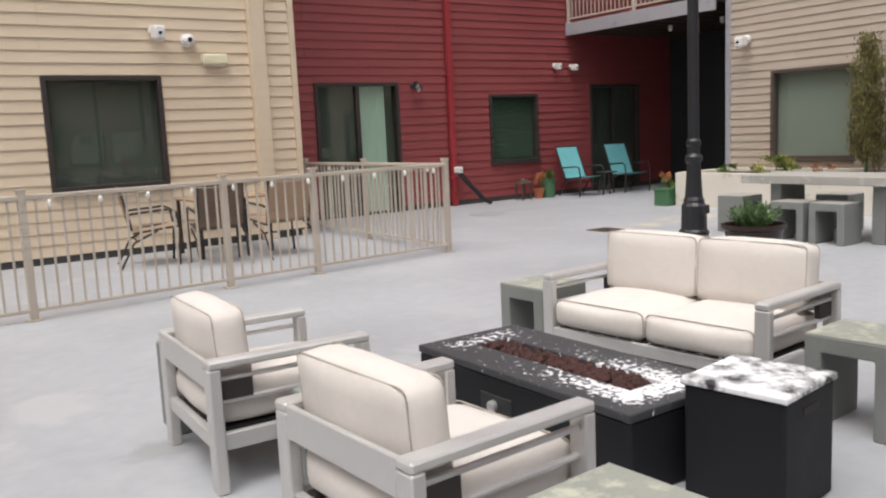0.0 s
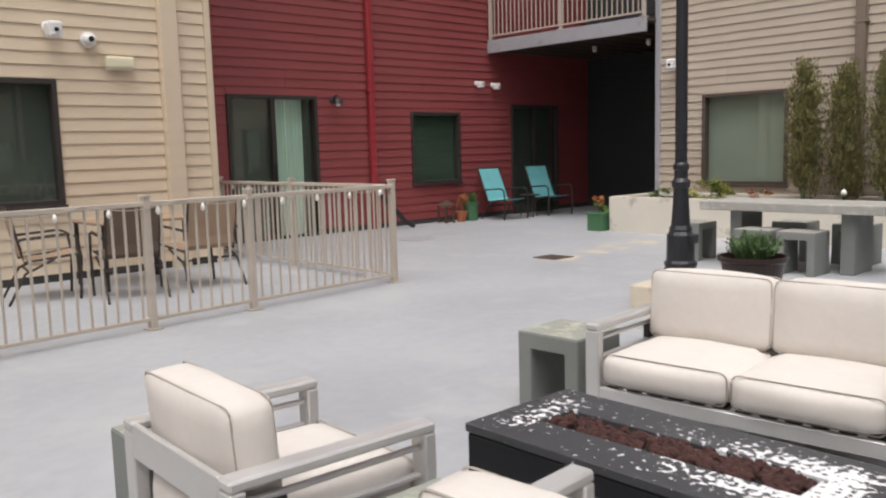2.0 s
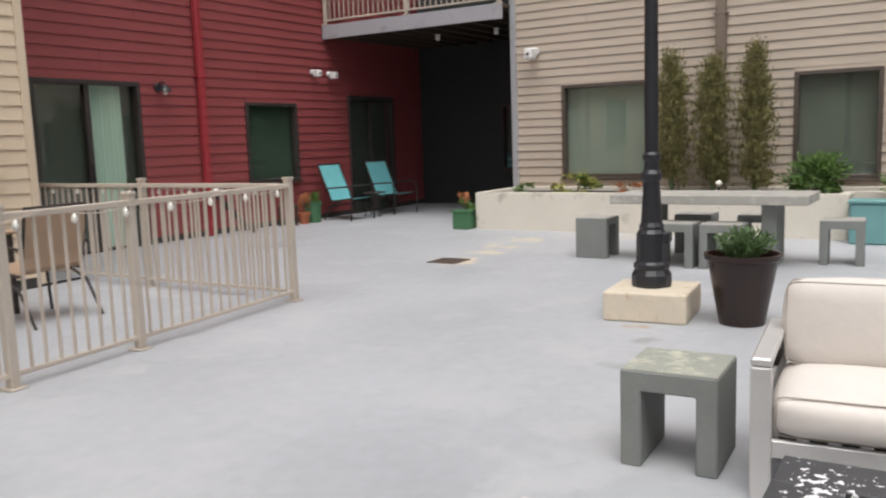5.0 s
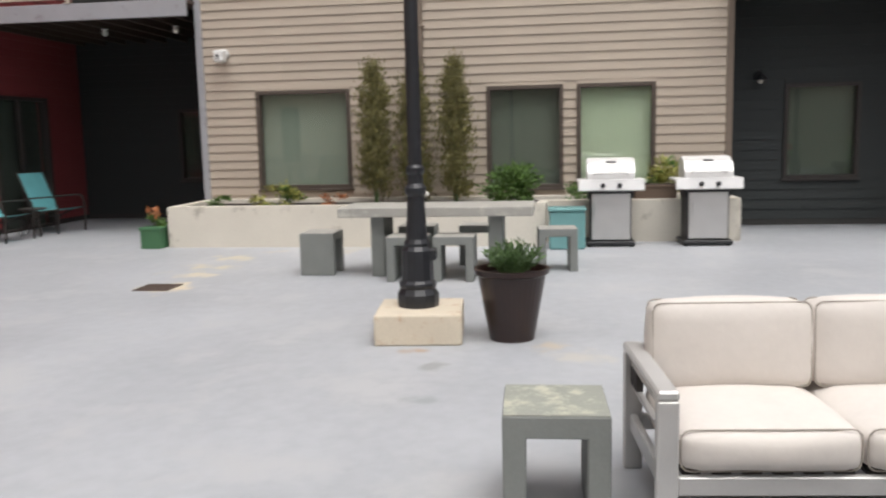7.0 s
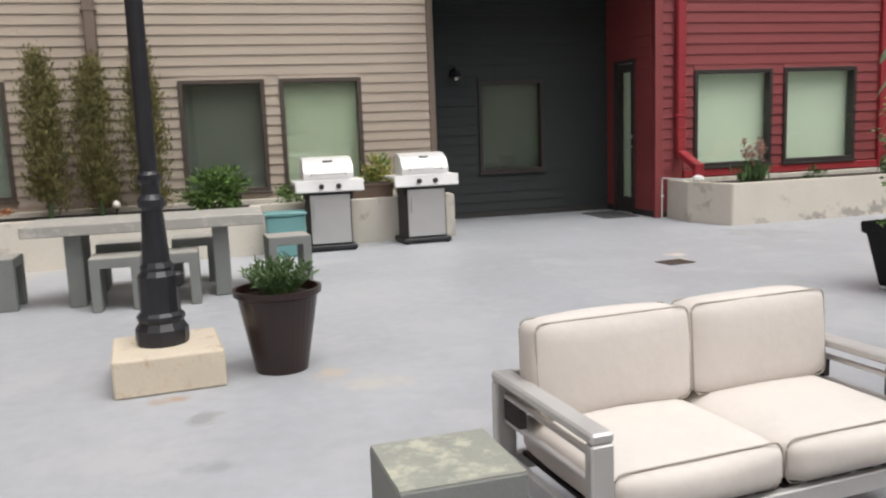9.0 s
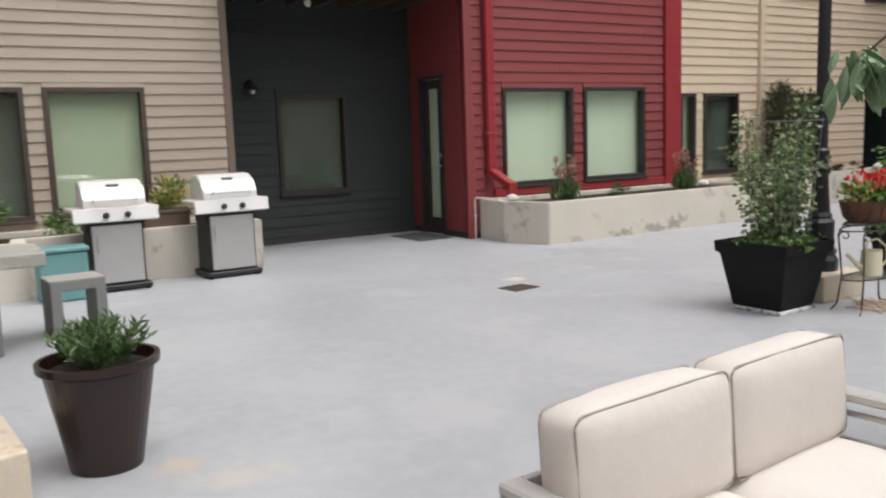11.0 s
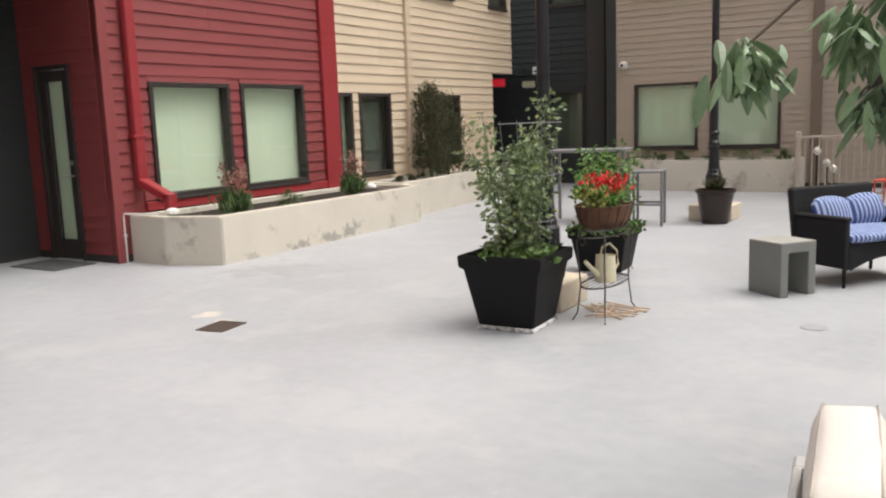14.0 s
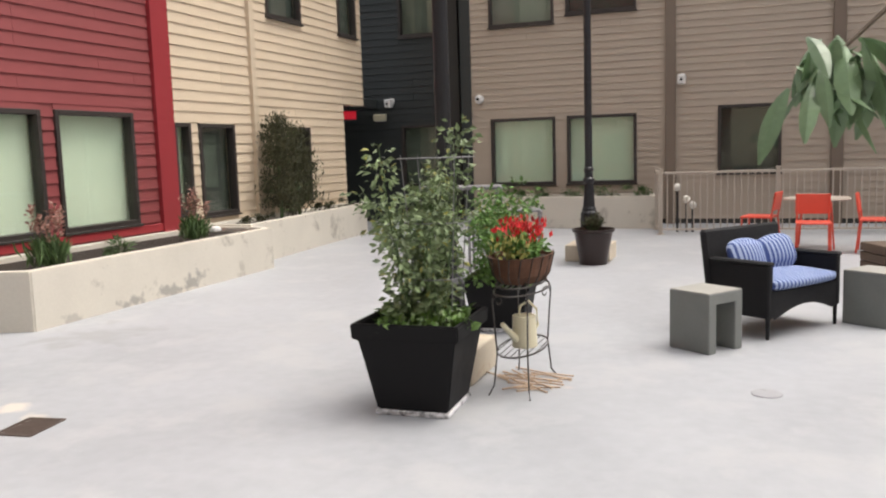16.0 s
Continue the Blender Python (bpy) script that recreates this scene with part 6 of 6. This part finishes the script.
for x in (-0.1, 0.1):
    for y in (-0.1, 0.1):
        part("corner_post", boxes(((x - 0.015, y - 0.015, 0), (x + 0.015, y + 0.015, 0.32)), bev=0.003), M_JOIST, ob)
part("base", boxes(((-0.085, -0.085, 0.02), (0.085, 0.085, 0.05))), M_JOIST, ob)
part("roof", lathe(bmesh.new(), [(0.17, 0.32), (0.16, 0.34), (0.03, 0.42)], 4, pose(0, 0, 0, 0, 0, 45)), M_JOIST, ob)
ob = thing("square_pot", pose(11.38, 9.12, 0), "square green planter pot at the planter's end", "plant pot", "small pots")
part("pot", boxes(((-0.14, -0.14, 0), (0.14, 0.14, 0.26)), ((-0.155, -0.155, 0.25), (0.155, 0.155, 0.29)), bev=0.008), M_GREENPOT, ob)
bush(11.38, 9.12, 0.27, 0.15, 0.15, 0.12, 260, 0.06, L_BUSH, "plant with brown flowers in the green square pot", extra=[("brown_flowers", blob_spots(90, (0, -0.03, 0.22), (0.09, 0.09, 0.09), rng, 0.2), 0.05, L_ORANGE, 0.6, 0.3, "faded orange flowers")])
ob = thing("hose_reel", pose(9.75, 12.2, 0, 0, 0, 15), "dark leaning tool with a white head by the red wall", "tool")
part("handle", tube(bmesh.new(), [(-0.25, 0.2, 0.62), (0.15, -0.02, 0.12), (0.3, -0.1, 0.03)], 0.045, 8), M_DARKPLASTIC, ob)
part("head", box(bmesh.new(), (-0.08, -0.06, -0.06), (0.08, 0.06, 0.06), 0.03, pose(-0.27, 0.2, 0.68), seg=2), M_WHITE, ob)
for x, z in ((6.05, 0.75), (5.9, 0.55), (5.8, 0.45)):
    ob = thing("garden_light", pose(x, -11.0, 0), "white globe garden light on a dark stake behind the fence", "garden light", "globe garden lights")
    part("stake", tube(bmesh.new(), [(0, 0, 0), (0, 0, z - 0.05)], 0.02, 8), M_DARKPLASTIC, ob)
    part("globe", lathe(bmesh.new(), [(0.02, z - 0.06), (0.06, z - 0.02), (0.06, z + 0.03), (0.02, z + 0.07)], 14), M_BULB, ob, smooth=True)


# ---- drooping tree ----
def tree():
    """A slender potted tree whose long leaves hang in whorls from bare twigs."""
    rg = random.Random(17)
    ob = thing("tree", pose(3.30, 0.55, 0.42), "slender tree with long drooping green leaves", "tree")
    trunk = bmesh.new()
    tube(trunk, [(0, 0, 0), (0.03, 0.02, 0.6), (0.08, 0.06, 1.2), (0.15, 0.1, 1.7), (0.2, 0.1, 2.1)], 0.04, 10, [0.045, 0.04, 0.034, 0.026, 0.015])
    part("trunk", trunk, M_BARK, ob)
    tips = [(1.44, 0.64, 1.27), (1.08, 0.40, 1.38), (0.98, 0.42, 1.10), (0.90, 0.22, 1.50), (0.78, 0.5, 1.28), (0.85, 0.05, 1.2), (0.72, 0.28, 1.08), (0.6, -0.5, 1.5), (-0.3, 0.5, 1.6), (-0.5, -0.3, 1.5), (0.2, 0.3, 2.2)]
    limbs = bmesh.new()
    verts, faces = [], []
    for tx, ty, tz in tips:
        tip = Vector((tx, ty, tz))
        a = Vector((0.15, 0.1, 1.7 if tz < 2 else 1.9))
        tube(limbs, [a, a.lerp(tip, 0.4) + Vector((0, 0, 0.22)), a.lerp(tip, 0.8) + Vector((0, 0, 0.16)), tip], 0.012, 6, [0.022, 0.015, 0.009, 0.005])
        for k in range(50):
            ang = rg.uniform(0, 6.28)
            out = Vector((math.cos(ang), math.sin(ang), rg.uniform(-1.5, -0.05))).normalized()
            across = Vector((-math.sin(ang), math.cos(ang), rg.uniform(-0.5, 0.5))).normalized()
            l, w = rg.uniform(0.09, 0.155), rg.uniform(0.042, 0.064)
            root = tip + Vector((rg.gauss(0, 0.055), rg.gauss(0, 0.055), rg.uniform(-0.10, 0.05)))
            b = len(verts)
            droop = rg.uniform(0.35, 0.8)
            for j in range(6):
                t = j / 5
                p = root + out * l * t + Vector((0, 0, -l * droop * t * t))
                ww = w * math.sin(math.pi * (0.04 + 0.94 * t ** 1.25)) ** 0.8
                fold = across.cross(out) * 0.18 * ww
                verts += [p - across * ww / 2 + fold, p, p + across * ww / 2 + fold]
            for j in range(5):
                q = b + 3 * j
                faces += [(q, q + 1, q + 4, q + 3), (q + 1, q + 2, q + 5, q + 4)]
    part("limb", limbs, M_BARK, ob)
    raw_part("foliage", verts, faces, L_BIG, ob, "long drooping glossy leaves", "stuff")


tree()
round_pot(pose(3.30, 0.55, 0), 0.2, 0.27, 0.45, M_POT, "dark brown resin pot holding the tree")

# ---- siding boards ----
lay_planks()
